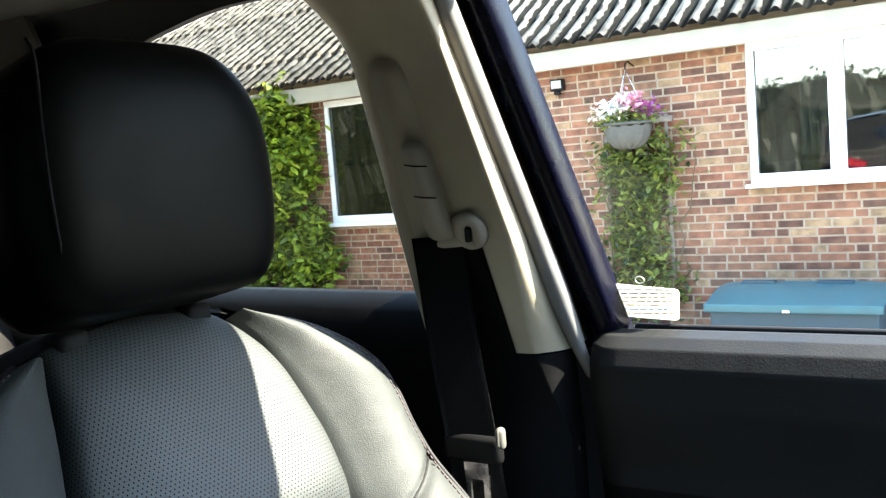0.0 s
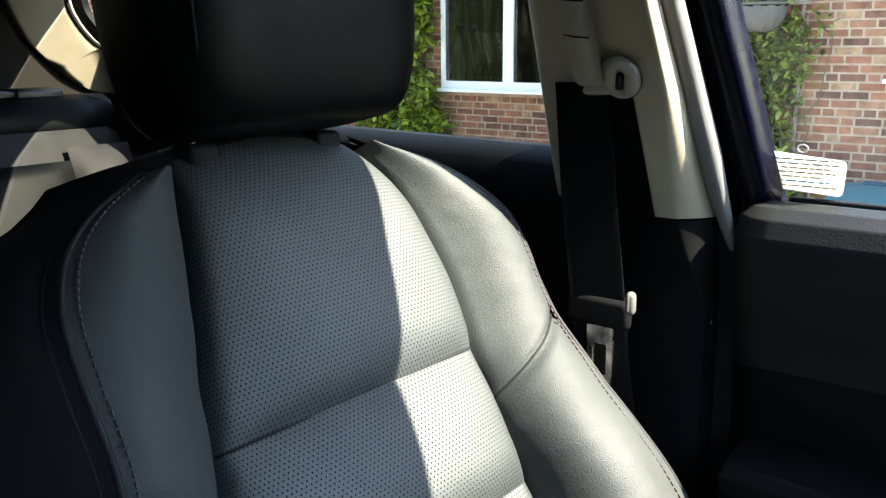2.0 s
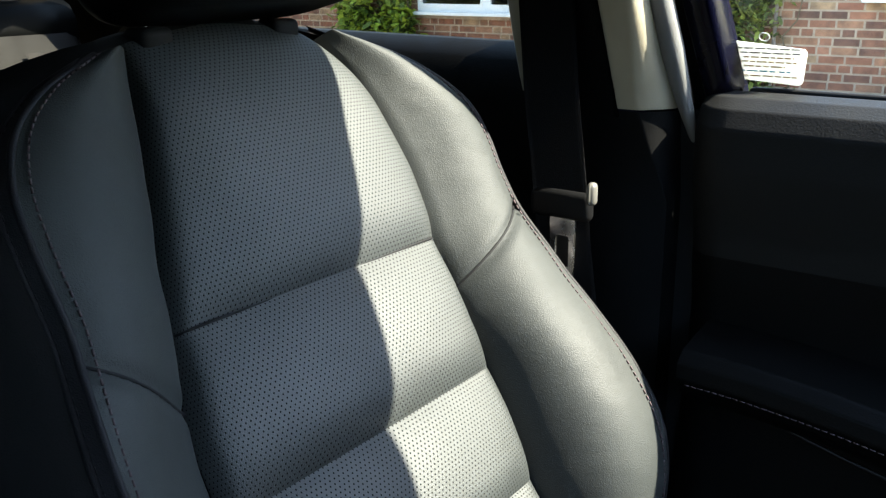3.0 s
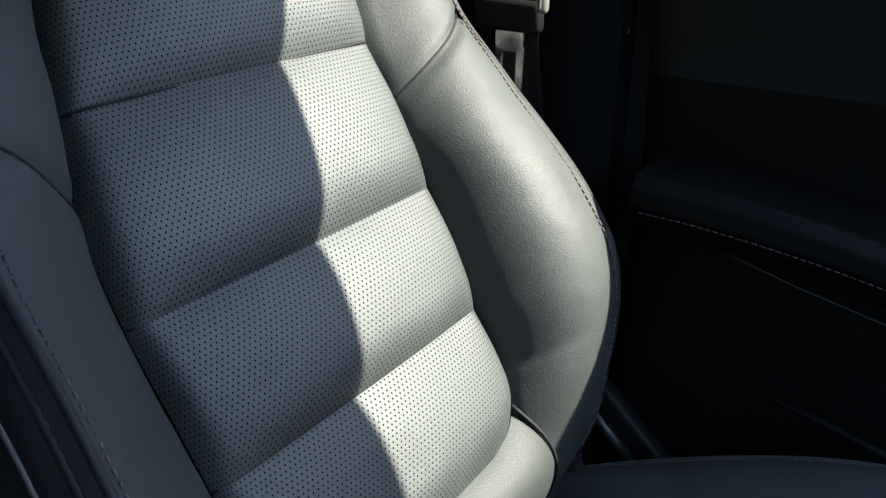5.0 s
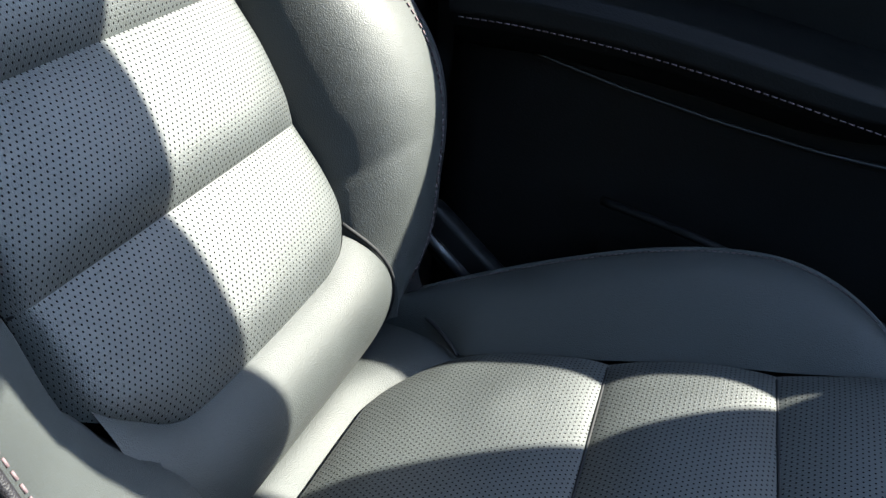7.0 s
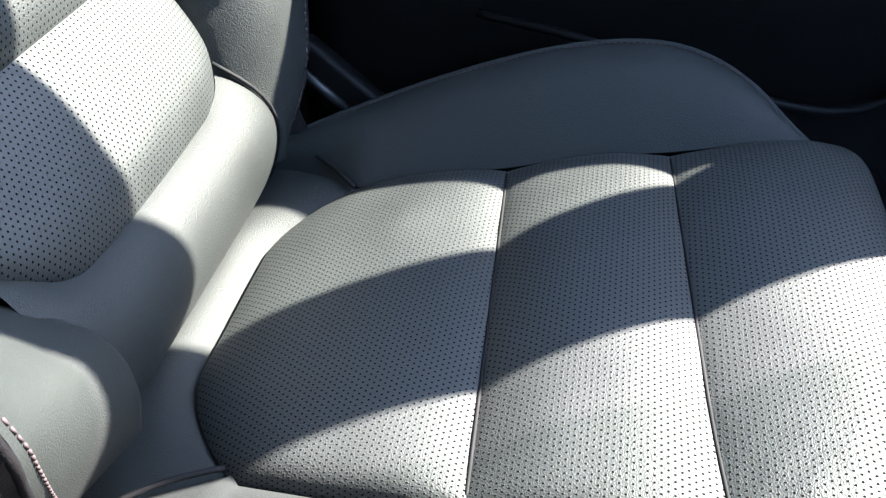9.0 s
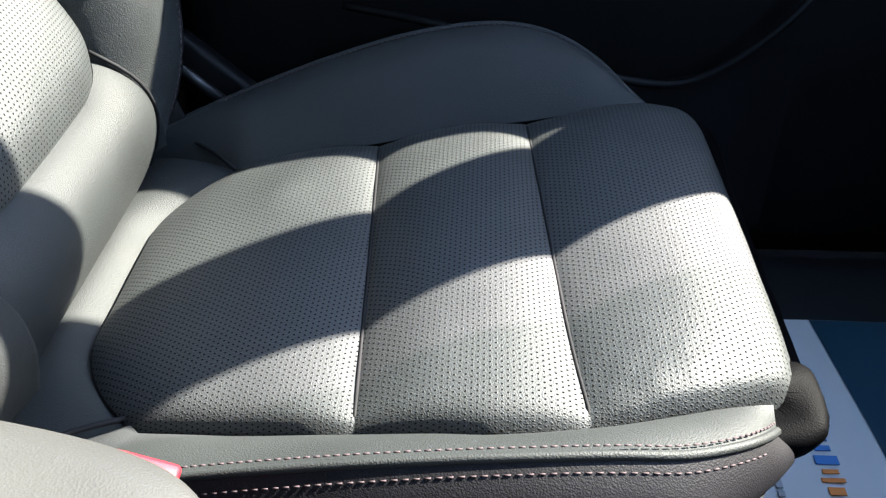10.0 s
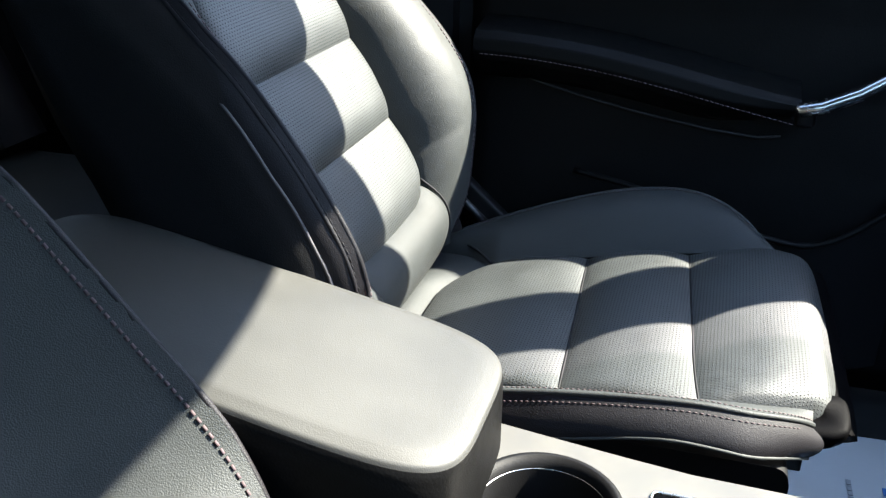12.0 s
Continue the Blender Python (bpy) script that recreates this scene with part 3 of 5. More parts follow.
        part("guide", box(*H(sg * 0.068, -0.012, -0.010), 0.030, 0.030, 0.020, 0.006), RUBBER, head)

    # cushion
    base = part("cushion", bmesh.new(), LEATHER, seat)

    def C(x, s, z):
        return Vector((x, out * s, z - 0.44))
    CH = [(-0.250, 0.128), (-0.235, 0.140), (-0.20, 0.152), (-0.13, 0.163), (-0.06, 0.170), (0.0, 0.176), (0.07, 0.181), (0.13, 0.186), (0.19, 0.190), (0.24, 0.190)]
    CH_IN = CH[:6] + [(0.03, 0.180), (0.087, 0.179), (0.13, 0.173), (0.170, 0.165), (0.218, 0.152)]
    CZ = [(-0.26, 0.682), (-0.245, 0.686), (-0.15, 0.703), (-0.06, 0.718), (0.0, 0.728), (0.075, 0.738), (0.13, 0.746), (0.172, 0.747), (0.200, 0.738), (0.218, 0.708)]

    def cz(x):
        return lerp_table(CZ, x)[0]

    def ch(x, side=1):
        return lerp_table(CH, x)[0] if side > 0 else lerp_table(CH_IN, x)[0] + 0.006

    def seam_x(k, w):
        # the two cross seams run slightly askew and bow forward at the tunnel side
        s = w * 0.18
        return -0.060 - 0.055 * s if k == 0 else 0.070 - 0.065 * s + 0.4 * max(0, -s - 0.08) ** 2
    for k in range(3):
        def f(u, v, k=k):
            w = 2 * u - 1
            x0 = -0.248 if k == 0 else seam_x(k - 1, w)
            x1 = 0.218 if k == 2 else seam_x(k, w)
            a = x0 + (0.060 * max(0, (abs(w) - 0.45) / 0.55) ** 2.2 if k == 0 else 0)
            end = x1 - 0.022 * abs(w) ** 4 if k == 2 else x1
            x = a + (x1 - a) * v
            s = w * ch(x, 1 if w > 0 else -1)
            e = (1 - abs(w) ** 8) ** 0.55
            q = (1 - abs(2 * v - 1) ** 2.4) ** 0.85 if k < 2 else (1 - max(0, 1 - 1.7 * v) ** 2.3) ** 0.85
            z = cz(a + (end - a) * v) - 0.002 - 0.010 * abs(w) ** 40 + (0.0155, 0.0140, 0.0135)[k] * e * q
            z -= 0.004 * abs(w) ** 6 * max(0, (x - 0.14) / 0.07) ** 2 if k == 2 else 0
            z += 0.0012 * noise.noise(Vector((s * 20, x * 20, 7.7 + y0)))
            if k == 2:
                z += 0.0040 * max(0, -w - 0.6) * noise.noise(Vector((s * 110, x * 60, 2)))
            x = a + (end - a) * v
            return C(x, s, z), (s + math.copysign(0.010 * abs(w) ** 40 + 0.015 * (1 - e), w), x)
        part("panel", net(f, 60, 34), PERFORATED, base, "perforated black leather panel")
    for k in (0, 1):
        pts = []
        for i in range(25):
            w = i / 12 - 1
            x = seam_x(k, w)
            pts.append(C(x, w * ch(x, 1 if w > 0 else -1), cz(x) - 0.0012 - 0.009 * abs(w) ** 30))
        part("seam", tube(pts, 0.0012, 6), RUBBER, base)
    # strip between cushion panel and lumbar roll
    def gusset(u, v):
        s = (2 * u - 1) * (0.205 - 0.075 * v)
        x0 = -0.300
        x1 = -0.248 + 0.060 * max(0, (abs(s) / 0.13 - 0.45) / 0.55) ** 2.2 * (1 if abs(s) < 0.14 else 1)
        x = x0 + (x1 - x0) * v
        return C(x, s, 0.672 + 0.020 * math.sin(math.pi * (0.15 + 0.75 * v)) - 0.004 * v + 0.0030 * max(0, -s * 8 - 0.6) * noise.noise(Vector((x * 60, s * 25, 1)))), (s, x)
    part("rear_strip", net(gusset, 40, 12), LEATHER, base)
    for sg in (-1, 1):
        part("seam", tube([C(-0.198 - 0.060 * q, sg * (0.150 + 0.046 * q), 0.6935 + 0.006 * math.sin(math.pi * q) + 0.004 * q) for q in [i / 12 for i in range(13)]], 0.0020, 6), RUBBER, base)

    # side bolsters of the cushion: outboard one tall, inboard one low
    OUTR = [(-0.300, 0.205, 0.690), (-0.25, 0.218, 0.712), (-0.19, 0.232, 0.735), (-0.13, 0.243, 0.756), (-0.06, 0.254, 0.776), (0.0, 0.261, 0.786), (0.05, 0.260, 0.788), (0.09, 0.252, 0.780), (0.125, 0.236, 0.764), (0.150, 0.214, 0.747), (0.172, 0.196, 0.734)]
    INR = [(-0.300, 0.205, 0.690), (-0.25, 0.218, 0.706), (-0.19, 0.226, 0.722), (-0.13, 0.231, 0.740), (-0.06, 0.234, 0.755), (0.0, 0.235, 0.764), (0.05, 0.235, 0.769), (0.09, 0.233, 0.770), (0.125, 0.228, 0.766), (0.155, 0.214, 0.758), (0.175, 0.197, 0.747), (0.187, 0.180, 0.734)]
    for sg, tab, tall in ((1, OUTR, 0.028), (-1, INR, 0.012)):
        xa, xb = tab[0][0], tab[-1][0]

        def bol(u, v, sg=sg, tab=tab, tall=tall):
            x = xa + (xb - xa) * v
            so, zo = lerp_table(tab, x)
            si = ch(x, sg) if x > -0.19 else 0.152 + (0.205 - 0.152) * min(1, (-0.19 - x) / 0.1) * 0.6 + 0.0
            si = min(si, so - 0.004)
            zi = cz(x) - 0.004
            s = si + (so - si) * u
            z = zi + (zo - zi) * u**0.9 + tall * 0.5 * math.sin(math.pi * u) * min(1, 8 * (1 - v))
            z += 0.0012 * noise.noise(Vector((s * 20 + 9 * sg, x * 20, 4.4 + y0)))
            return C(x, sg * s, z), (s, x)
        part("bolster", net(bol, 20, 64), LEATHER, base, "smooth black leather cushion bolster")
        xs = [xa + (xb - xa) * i / 60 for i in range(61)]
        rim = [lerp_table(tab, x) for x in xs]
        part("piping", tube([C(x, sg * (r[0] + 0.000), r[1] + 0.000) for x, r in zip(xs, rim)], 0.0026, 8), LEATHER, base)
        part("stitching", dashes([C(x, sg * (r[0] - 0.005), r[1] + 0.0016) for x, r in zip(xs, rim)], 0.0034, 0.0018, 0.00055), THREAD, base, "pinkish contrast stitching")

        def side(u, v, sg=sg, tab=tab):
            x = xa + (xb - xa) * v
            so, zo = lerp_table(tab, x)
            deep = 0.046 - 0.022 * max(0, min(1, (x + 0.15) / 0.20)) + 0.006 * max(0, (x - 0.06) / 0.12) if sg < 0 else 0.13
            end = max(0, (v - 0.86) / 0.14) ** 2
            s = so + 0.0018 + (0.022 if sg < 0 else 0.012) * math.sin(u * 1.5) ** 0.9 * (1 - 0.75 * end)
            x += 0.012 * end * math.sin(math.pi * u) if sg < 0 else 0
            return C(x, sg * s, zo - 0.0015 - deep * u + 0.0012 * u * noise.noise(Vector((x * 30, u * 3, y0)))), (x, u)
        part("side_cover", net(side, 14, 90), SIDE_LEATHER, base, "grained black leather side")
        part("stitching", dashes([side(0.13, i / 90)[0] + Vector((0, 0.0002 * sg * out, 0.0002)) for i in range(88)], 0.0032, 0.0024, 0.0005), THREAD, base)
        part("lip", tube([side(1.0, i / 40)[0] for i in range(41)], 0.0018, 8), LEATHER, base)
        # plastic valance under the leather
        val = plate(rounded([(-0.34, 0.46), (0.100, 0.46), (0.130, 0.56), (0.172, 0.69), (0.165, 0.716), (-0.02, 0.715), (-0.34, 0.658)] if sg < 0 else [(-0.34, 0.46), (0.10, 0.46), (0.15, 0.56), (0.175, 0.668), (-0.34, 0.668)], 0.03), [], lambda a, b, d, sg=sg: C(a, sg * (0.190 + d + 0.02 * max(0, b - 0.60) / 0.14), b), 0.024)
        part("valance", val, PLASTIC, seat, "dark plastic seat base cover", smooth=False)
    # nose of the cushion
    def nose(u, v):
        w = 2 * u - 1
        s = w * ((0.190 if w > 0 else 0.158) + 0.004 * math.sin(math.pi * v))
        x = 0.218 - 0.022 * abs(w) ** 4 + 0.030 * math.sin(min(v * 2.4, 1.57)) - 0.32 * max(0, v - 0.55) ** 1.3
        z = cz(0.218 - 0.022 * abs(w) ** 4) - 0.002 - 0.062 * v - 0.010 * abs(w) ** 20 + 0.042 * abs(w) ** 8 * v
        z += 0.0015 * noise.noise(Vector((s * 40, v * 4, y0)))
        return C(x, s, z), (s, z)
    part("front_cover", net(nose, 40, 18), SHADED_EDGE, base, "leather front edge of the cushion, darkened for shade")
    for sg in (-1,):
        # folded corner between rim and nose
        def tuck(u, v, sg=sg):
            a, b = 2 * math.pi * u, math.pi * (v - 0.5)
            r = math.cos(b) ** 0.4
            ca, sa = [math.copysign(abs(c) ** 0.6, c) for c in (math.cos(a), math.sin(a))]
            k = 1 + 0.06 * noise.noise(Vector((3 * ca, 3 * sa, 3 * v)))
            zb = math.copysign(abs(math.sin(b)) ** 0.7, math.sin(b))
            return C(0.188 + 0.034 * k * ca * r + 0.004 * zb, sg * (0.150 + 0.032 * k * sa * r), 0.7200 + 0.0125 * zb - 0.004 * sa + 0.003 * ca)
        part("corner_fold", net(tuck, 32, 16, close_u=True), SHADED_EDGE, base, "smooth folded leather corner, darkened for shade")
    core = box(-0.065, 0, 0.115, 0.44, 0.37, 0.15, 0.03)
    part("seat_pan", core, PLASTIC, seat)
    for sg in (-1, 1):
        part("rail", box(-0.06, sg * 0.17, 0.015, 0.60, 0.04, 0.03, 0.004), PLASTIC, seat, "dark steel seat rail")
    # hinge cover beside the backrest
    rot = Matrix.Rotation(radians(42), 4, "Y")
    part("hinge_cover", box(-0.245, out * 0.283, 0.275, 0.11, 0.022, 0.045, 0.006, rot=rot), PLASTIC, seat)
    part("hinge_lip", tube([(-0.295, out * 0.268, 0.315), (-0.225, out * 0.268, 0.250)], 0.006, 8), GLOSSY, seat)
    return seat


make_seat("black perforated leather front seat with pinkish stitching", 0.37, 0.0, 1)
make_seat("black leather front seat with stitched bolster beside the armrest", -0.415, 0.0, -1, 12.0, CREST_DRIVER, 0.0013)


# ---- car body ----
def side_y(z):
    return 0.80 - 0.40 * (z - 1.21)


FRONT_WIN = [(-0.286, 1.206), (-0.300, 1.400), (-0.322, 1.520), (-0.336, 1.600), (-0.338, 1.638), (-0.22, 1.636), (-0.11, 1.631), (-0.03, 1.624), (0.04, 1.618), (0.08, 1.618), (0.20, 1.606), (0.31, 1.586), (0.41, 1.548), (0.490, 1.486), (0.550, 1.410), (0.600, 1.325), (0.642, 1.206)]
REAR_WIN = [(-0.520, 1.250), (-0.495, 1.420), (-0.495, 1.570), (-0.54, 1.620), (-0.70, 1.622), (-0.85, 1.600), (-1.00, 1.545), (-1.08, 1.42), (-1.02, 1.275)]
QUARTER = [(-1.27, 1.335), (-1.375, 1.395), (-1.400, 1.437), (-1.385, 1.470), (-1.312, 1.510), (-1.22, 1.533), (-1.13, 1.51), (-1.13, 1.34)]
SIDE_OUT = [(-2.0, 1.19), (-2.0, 1.56), (-1.6, 1.63), (-1.0, 1.668), (-0.3, 1.680), (0.20, 1.672), (0.38, 1.635), (0.47, 1.580), (0.545, 1.505), (0.605, 1.420), (0.650, 1.325), (0.690, 1.19)]
POST = [(0.36, 0.495, 1.625), (0.45, 0.535, 1.545), (0.53, 0.575, 1.460), (0.58, 0.600, 1.385), (0.63, 0.625, 1.310), (0.80, 0.700, 1.180)]
for sg, nm in ((1, "nearside"), (-1, "offside")):
    def on_side(a, b, d, sg=sg):
        return Vector((a, sg * (side_y(b) + d), b))
    frame_ob = part("side_frame", plate(SIDE_OUT, [rounded(FRONT_WIN, 0.02), rounded(REAR_WIN, 0.05), rounded(QUARTER, 0.03)], on_side, 0.012), RUBBER, None, "black inner window frame of the car body", smooth=False, kind="structure", category="car body")
    flank = SIDE_OUT[-6:]
    post = net(lambda u, v, sg=sg: Vector([p * (1 - u) + q * u for p, q in zip((flank[round(v * 5)][0], sg * side_y(flank[round(v * 5)][1]), flank[round(v * 5)][1]), (POST[round(v * 5)][0], sg * POST[round(v * 5)][1], POST[round(v * 5)][2]))]), 1, 5)
    bmesh.ops.solidify(post, geom=post.faces[:], thickness=0.012)
    part("windscreen_post", post, TRIM, None, "pale trim of the windscreen pillar", kind="structure", category="trim")
    glass = part("window_pane", plate(rounded(FRONT_WIN, 0.02), [], lambda a, b, d, sg=sg: on_side(a, b, d + 0.004), 0.003), GLASS if sg > 0 else DIMMED_GLASS, frame_ob, "side window glass", smooth=False)
    rear = part("window_pane", plate(rounded(REAR_WIN, 0.05), [], lambda a, b, d, sg=sg: on_side(a, b, d + 0.014), 0.003), PRIVACY if sg > 0 else DARK_GLASS, frame_ob, "tinted rear side window glass", smooth=False)
    quart = part("window_pane", plate(rounded(QUARTER, 0.03), [], lambda a, b, d, sg=sg: on_side(a, b, d + 0.014), 0.003), PRIVACY if sg > 0 else DARK_GLASS, frame_ob, "tinted quarter window glass", smooth=False)
    # outer skin below the windows
    skin = plate([(-2.0, 0.40), (1.3, 0.40), (1.3, 1.05), (0.90, 1.20), (-2.0, 1.20)], [], lambda a, b, d, sg=sg: Vector((a, sg * (0.84 + d), b)), 0.02)
    part("body_side", skin, NAVY, None, "navy painted car body side", smooth=False, kind="structure", category="car body")


def roof_pt(x, y):
    return 1.725 - 0.045 * (y / 0.64) ** 2 - 0.10 * max(0, (x - 0.0) / 0.45) ** 2 - 0.12 * max(0, (-x - 1.0) / 1.0) ** 2


def roof_net(dz):
    return net(lambda u, v: (lambda y: (lambda x: Vector((x, y, roof_pt(x, y) + dz)))(0.450 - 0.32 * y * y - (2.450 - 0.32 * y * y) * u))(-0.614 + 1.228 * v), 40, 24)


part("ceiling", roof_net(-0.03), HEADLINER, None, "pale grey cloth headliner", kind="structure", category="headliner")
part("roof_panel", roof_net(0.012), NAVY, None, "navy painted car roof", kind="structure", category="car roof")
part("roof_header", tube([(0.445 - 0.32 * y * y, y, roof_pt(0.450 - 0.32 * y * y, y) - 0.008) for y in [-0.52 + 1.04 * i / 24 for i in range(25)]], 0.016, 10), HEADLINER, None, "pale header trim above the windscreen", kind="structure", category="trim")
# unseen blocks, added to stop sun leaking in beside the header
for sg in (-1, 1):
    part("corner_trim", box(0.362, sg * 0.605, 1.632, 0.07, 0.09, 0.05, 0.012), HEADLINER, None, "unseen block added to close a sun leak at the roof corner", kind="structure", category="trim")
ws = part("windscreen", plate([(0.36, -0.52), (1.27, -0.72), (1.27, 0.72), (0.36, 0.52)], [], lambda a, b, d: Vector((a, b, 1.655 - (a - 0.36) * 0.66 + d)), 0.005), SCREEN_GLASS, None, "clear laminated windscreen", smooth=False, kind="structure", category="windscreen")
DASH = [(1.28, 1.06), (0.98, 1.12), (0.80, 1.180), (0.70, 1.180), (0.655, 1.165), (0.66, 1.08), (0.74, 0.90), (0.80, 0.74), (0.90, 0.62), (1.28, 0.58)]
part("dashboard", plate(rounded(DASH, 0.03), [], lambda a, b, d: Vector((a, -0.78 + d, b)), 1.56), PLASTIC, None, "plain black dashboard", kind="structure", category="dashboard", smooth=False)
part("bulkhead", box(1.30, 0, 0.75, 0.04, 1.66, 0.62, 0.01), PLASTIC, None, "black bulkhead", kind="structure", category="bulkhead")
tailgate = part("tailgate", plate([(-0.84, 0.42), (0.84, 0.42), (0.84, 1.20), (0.70, 1.62), (-0.70, 1.62), (-0.84, 1.20)], [rounded([(-0.70, 1.14), (0.70, 1.14), (0.60, 1.54), (-0.60, 1.54)], 0.06)], lambda a, b, d: Vector((-2.0 - d, a, b)), 0.04), LINING, None, "dark inner tailgate panel with rear window", smooth=False, kind="structure", category="tailgate")
part("window_pane", plate(rounded([(-0.72, 1.12), (0.72, 1.12), (0.62, 1.56), (-0.62, 1.56)], 0.06), [], lambda a, b, d: Vector((-2.042 - d, a, b)), 0.004), PRIVACY, tailgate, "tinted rear window glass", smooth=False)
part("floor", box(-0.35, 0, 0.42, 3.3, 1.62, 0.04, 0.0), CARPET, None, "dark carpeted car floor", kind="structure", category="floor")


def ring_strip(rows, nv):
    """Sheet through a list of cross-sections, each a list of points."""
    n = len(rows[0]) - 1
    return net(lambda u, v: rows[round(v * (len(rows) - 1))][round(u * n)], n, len(rows) - 1)


# pillar between the front and rear doors
pillar = thing("pillar_trim", "pale beige plastic centre pillar trim with belt slot", "pillar trim", (-0.42, 0.76, 1.20), kind="structure")


def pil(z, dx, dy):
    return Vector((dx + 0.42 + 0.013, side_y(z) - 0.072 + dy - 0.76, z - 1.20))


def along(lo, hi, z):
    return lo + (hi - lo) * (z - 1.21) / 0.34


def section(z):
    """Pillar outline at a height, from the rear edge round the face to the front end, which widens into a chamfer low down."""
    k = max(0, min(1, (1.335 - z) / 0.125))
    sx, ex = along(-0.342, -0.3767, z), along(-0.334, -0.3795, z)
    back_edge = [(along(lo, hi, z), y) for lo, hi, y in ((-0.515, -0.497, 0.085), (-0.515, -0.497, 0.012), (-0.506, -0.488, 0.000), (-0.470, -0.470, -0.008), (-0.430, -0.430, -0.012))]
    return back_edge + [(sx - 0.006 - 0.020 * k, -0.012), (sx - 0.002 - 0.018 * k, -0.0105), (sx - 0.003 * k, -0.0085 + 0.016 * k), (ex - 0.001 - 0.005 * k, 0.006 + 0.010 * k), (ex - 0.004 * k, 0.010 + 0.011 * k), (ex - 0.0035 * k, 0.085)]


rows = []
for i in range(40):
    z = 1.205 + 0.47 * i / 39
    fl = max(0, (z - 1.52) / 0.15) ** 2
    rows.append([pil(z, x - (0.12 * fl if x < -0.46 else 0), y - 0.05 * fl) for x, y in section(z)])
cover = ring_strip(rows, 39)
for e in cover.edges:
    if len(e.link_faces) == 2 and e.calc_face_angle(0.0) > radians(14):
        e.smooth = False
part("upper_trim", cover, TRIM, pillar, "pale beige upper pillar cover")
low = []
for i in range(40):
    z = 1.203 - 0.72 * i / 39
    tip = min(1.0, (1.203 - z) / 0.09)
    low.append([pil(1.203, x if x < -0.40 else x + (-0.337 - x) * tip, y) + Vector((0.006 * tip if x > -0.40 else 0, 0.010 * tip, z - 1.203)) for x, y in section(1.205)])
part("lower_trim", ring_strip(low, 39), LOWER_TRIM, pillar, "black lower pillar cover")
# height adjuster and belt
part("slide_cover", plate(rounded([(-0.470, 1.33), (-0.414, 1.33), (-0.424, 1.525), (-0.464, 1.525)], 0.018), [], lambda a, b, d: pil(b, a, -0.009 - d), 0.006), TRIM, pillar, "shallow raised cover plate")
part("height_adjuster", plate(rounded([(-0.452, 1.338), (-0.418, 1.338), (-0.424, 1.443), (-0.453, 1.443)], 0.012), [], lambda a, b, d: pil(b, a + 0.006 * (d > 0), -0.010 - d * (1.0 - 2.2 * abs(b - 1.39))), 0.016), PALE, pillar, "pale belt height adjuster")
for zc in (1.385, 1.418):
    part("groove", tube([pil(zc + 0.002, -0.4475, -0.0245), pil(zc, -0.437, -0.0250), pil(zc - 0.001, -0.421, -0.0245)], 0.0009, 6), PLASTIC, pillar)

belt = thing("seat_belt", "black webbing seat belt with pale guide loop and tongue", "seat belt", (-0.44, 0.70, 1.34))


def bp(z, dx, dy):
    return pil(z, dx, dy) + Vector((-0.42, 0.76, 1.20)) - Vector((-0.44, 0.70, 1.34))


part("guide_loop", plate(circle(-0.398, 1.347, 0.020, 28), [rounded([(-0.401, 1.334), (-0.394, 1.331), (-0.389, 1.351), (-0.397, 1.355)], 0.003)], lambda a, b, d: bp(b, a, -0.012 - d * (1.0 - 0.35 * min(1, ((a + 0.398) ** 2 + (b - 1.347) ** 2) / 0.020**2))), 0.014), PALE, belt, "pale plastic guide loop")
part("guide_bar", box(*bp(1.336, -0.432, -0.016), 0.078, 0.014, 0.014, 0.005, rot=Matrix.Rotation(radians(-4), 4, "Y")), PALE, belt)
part("loop_slot", tube([bp(1.350, -0.395, -0.024), bp(1.337, -0.398, -0.024)], 0.004, 6), RUBBER, belt)
BELT = [(-1.342, -0.424, 0.654, 0.026), (-1.29, -0.423, 0.660, 0.026), (-1.22, -0.418, 0.662, 0.026), (-1.15, -0.410, 0.664, 0.026), (-1.06, -0.398, 0.662, 0.026), (-0.90, -0.37, 0.660, 0.025), (-0.70, -0.34, 0.66, 0.025)]


def web(u, v):
    z0 = 1.342 + (0.70 - 1.342) * v
    x, y, w = lerp_table(BELT, -z0)
    return Vector((x + (2 * u - 1) * w + 0.44, y - 0.70 + 0.010 * (2 * u - 1), z0 - 1.34))


wb = net(web, 10, 60)
bmesh.ops.solidify(wb, geom=wb.faces[:], thickness=0.0015)
part("webbing", wb, WEBBING, belt, "black woven belt webbing")
# second run of webbing to the reel
wb = net(lambda u, v: bp(1.335 - 0.15 * v, -0.440 + (0.050 + 0.006 * v) * u, -0.014), 6, 20)
bmesh.ops.solidify(wb, geom=wb.faces[:], thickness=0.0015)
part("webbing", wb, WEBBING, belt)
TO = Vector((-0.398 + 0.44, 0.655 - 0.70, 1.086 - 1.34))
part("tongue_grip", box(TO.x - 0.004, TO.y + 0.005, TO.z + 0.026, 0.070, 0.016, 0.030, 0.007), PLASTIC, belt, "black tongue grip")
part("tongue", plate(rounded([(-0.013, -0.052), (0.013, -0.052), (0.015, 0.015), (-0.015, 0.015)], 0.006), [rounded([(-0.008, -0.040), (0.008, -0.040), (0.008, -0.006), (-0.008, -0.006)], 0.003)], lambda a, b, d: TO + Vector((a, d, b)), 0.003), CHROME, belt, "bright steel belt tongue", smooth=False)
part("stop_button", box(TO.x + 0.036, TO.y - 0.006, TO.z + 0.044, 0.010, 0.012, 0.024, 0.005), BUTTON, belt, "pale belt stop button")

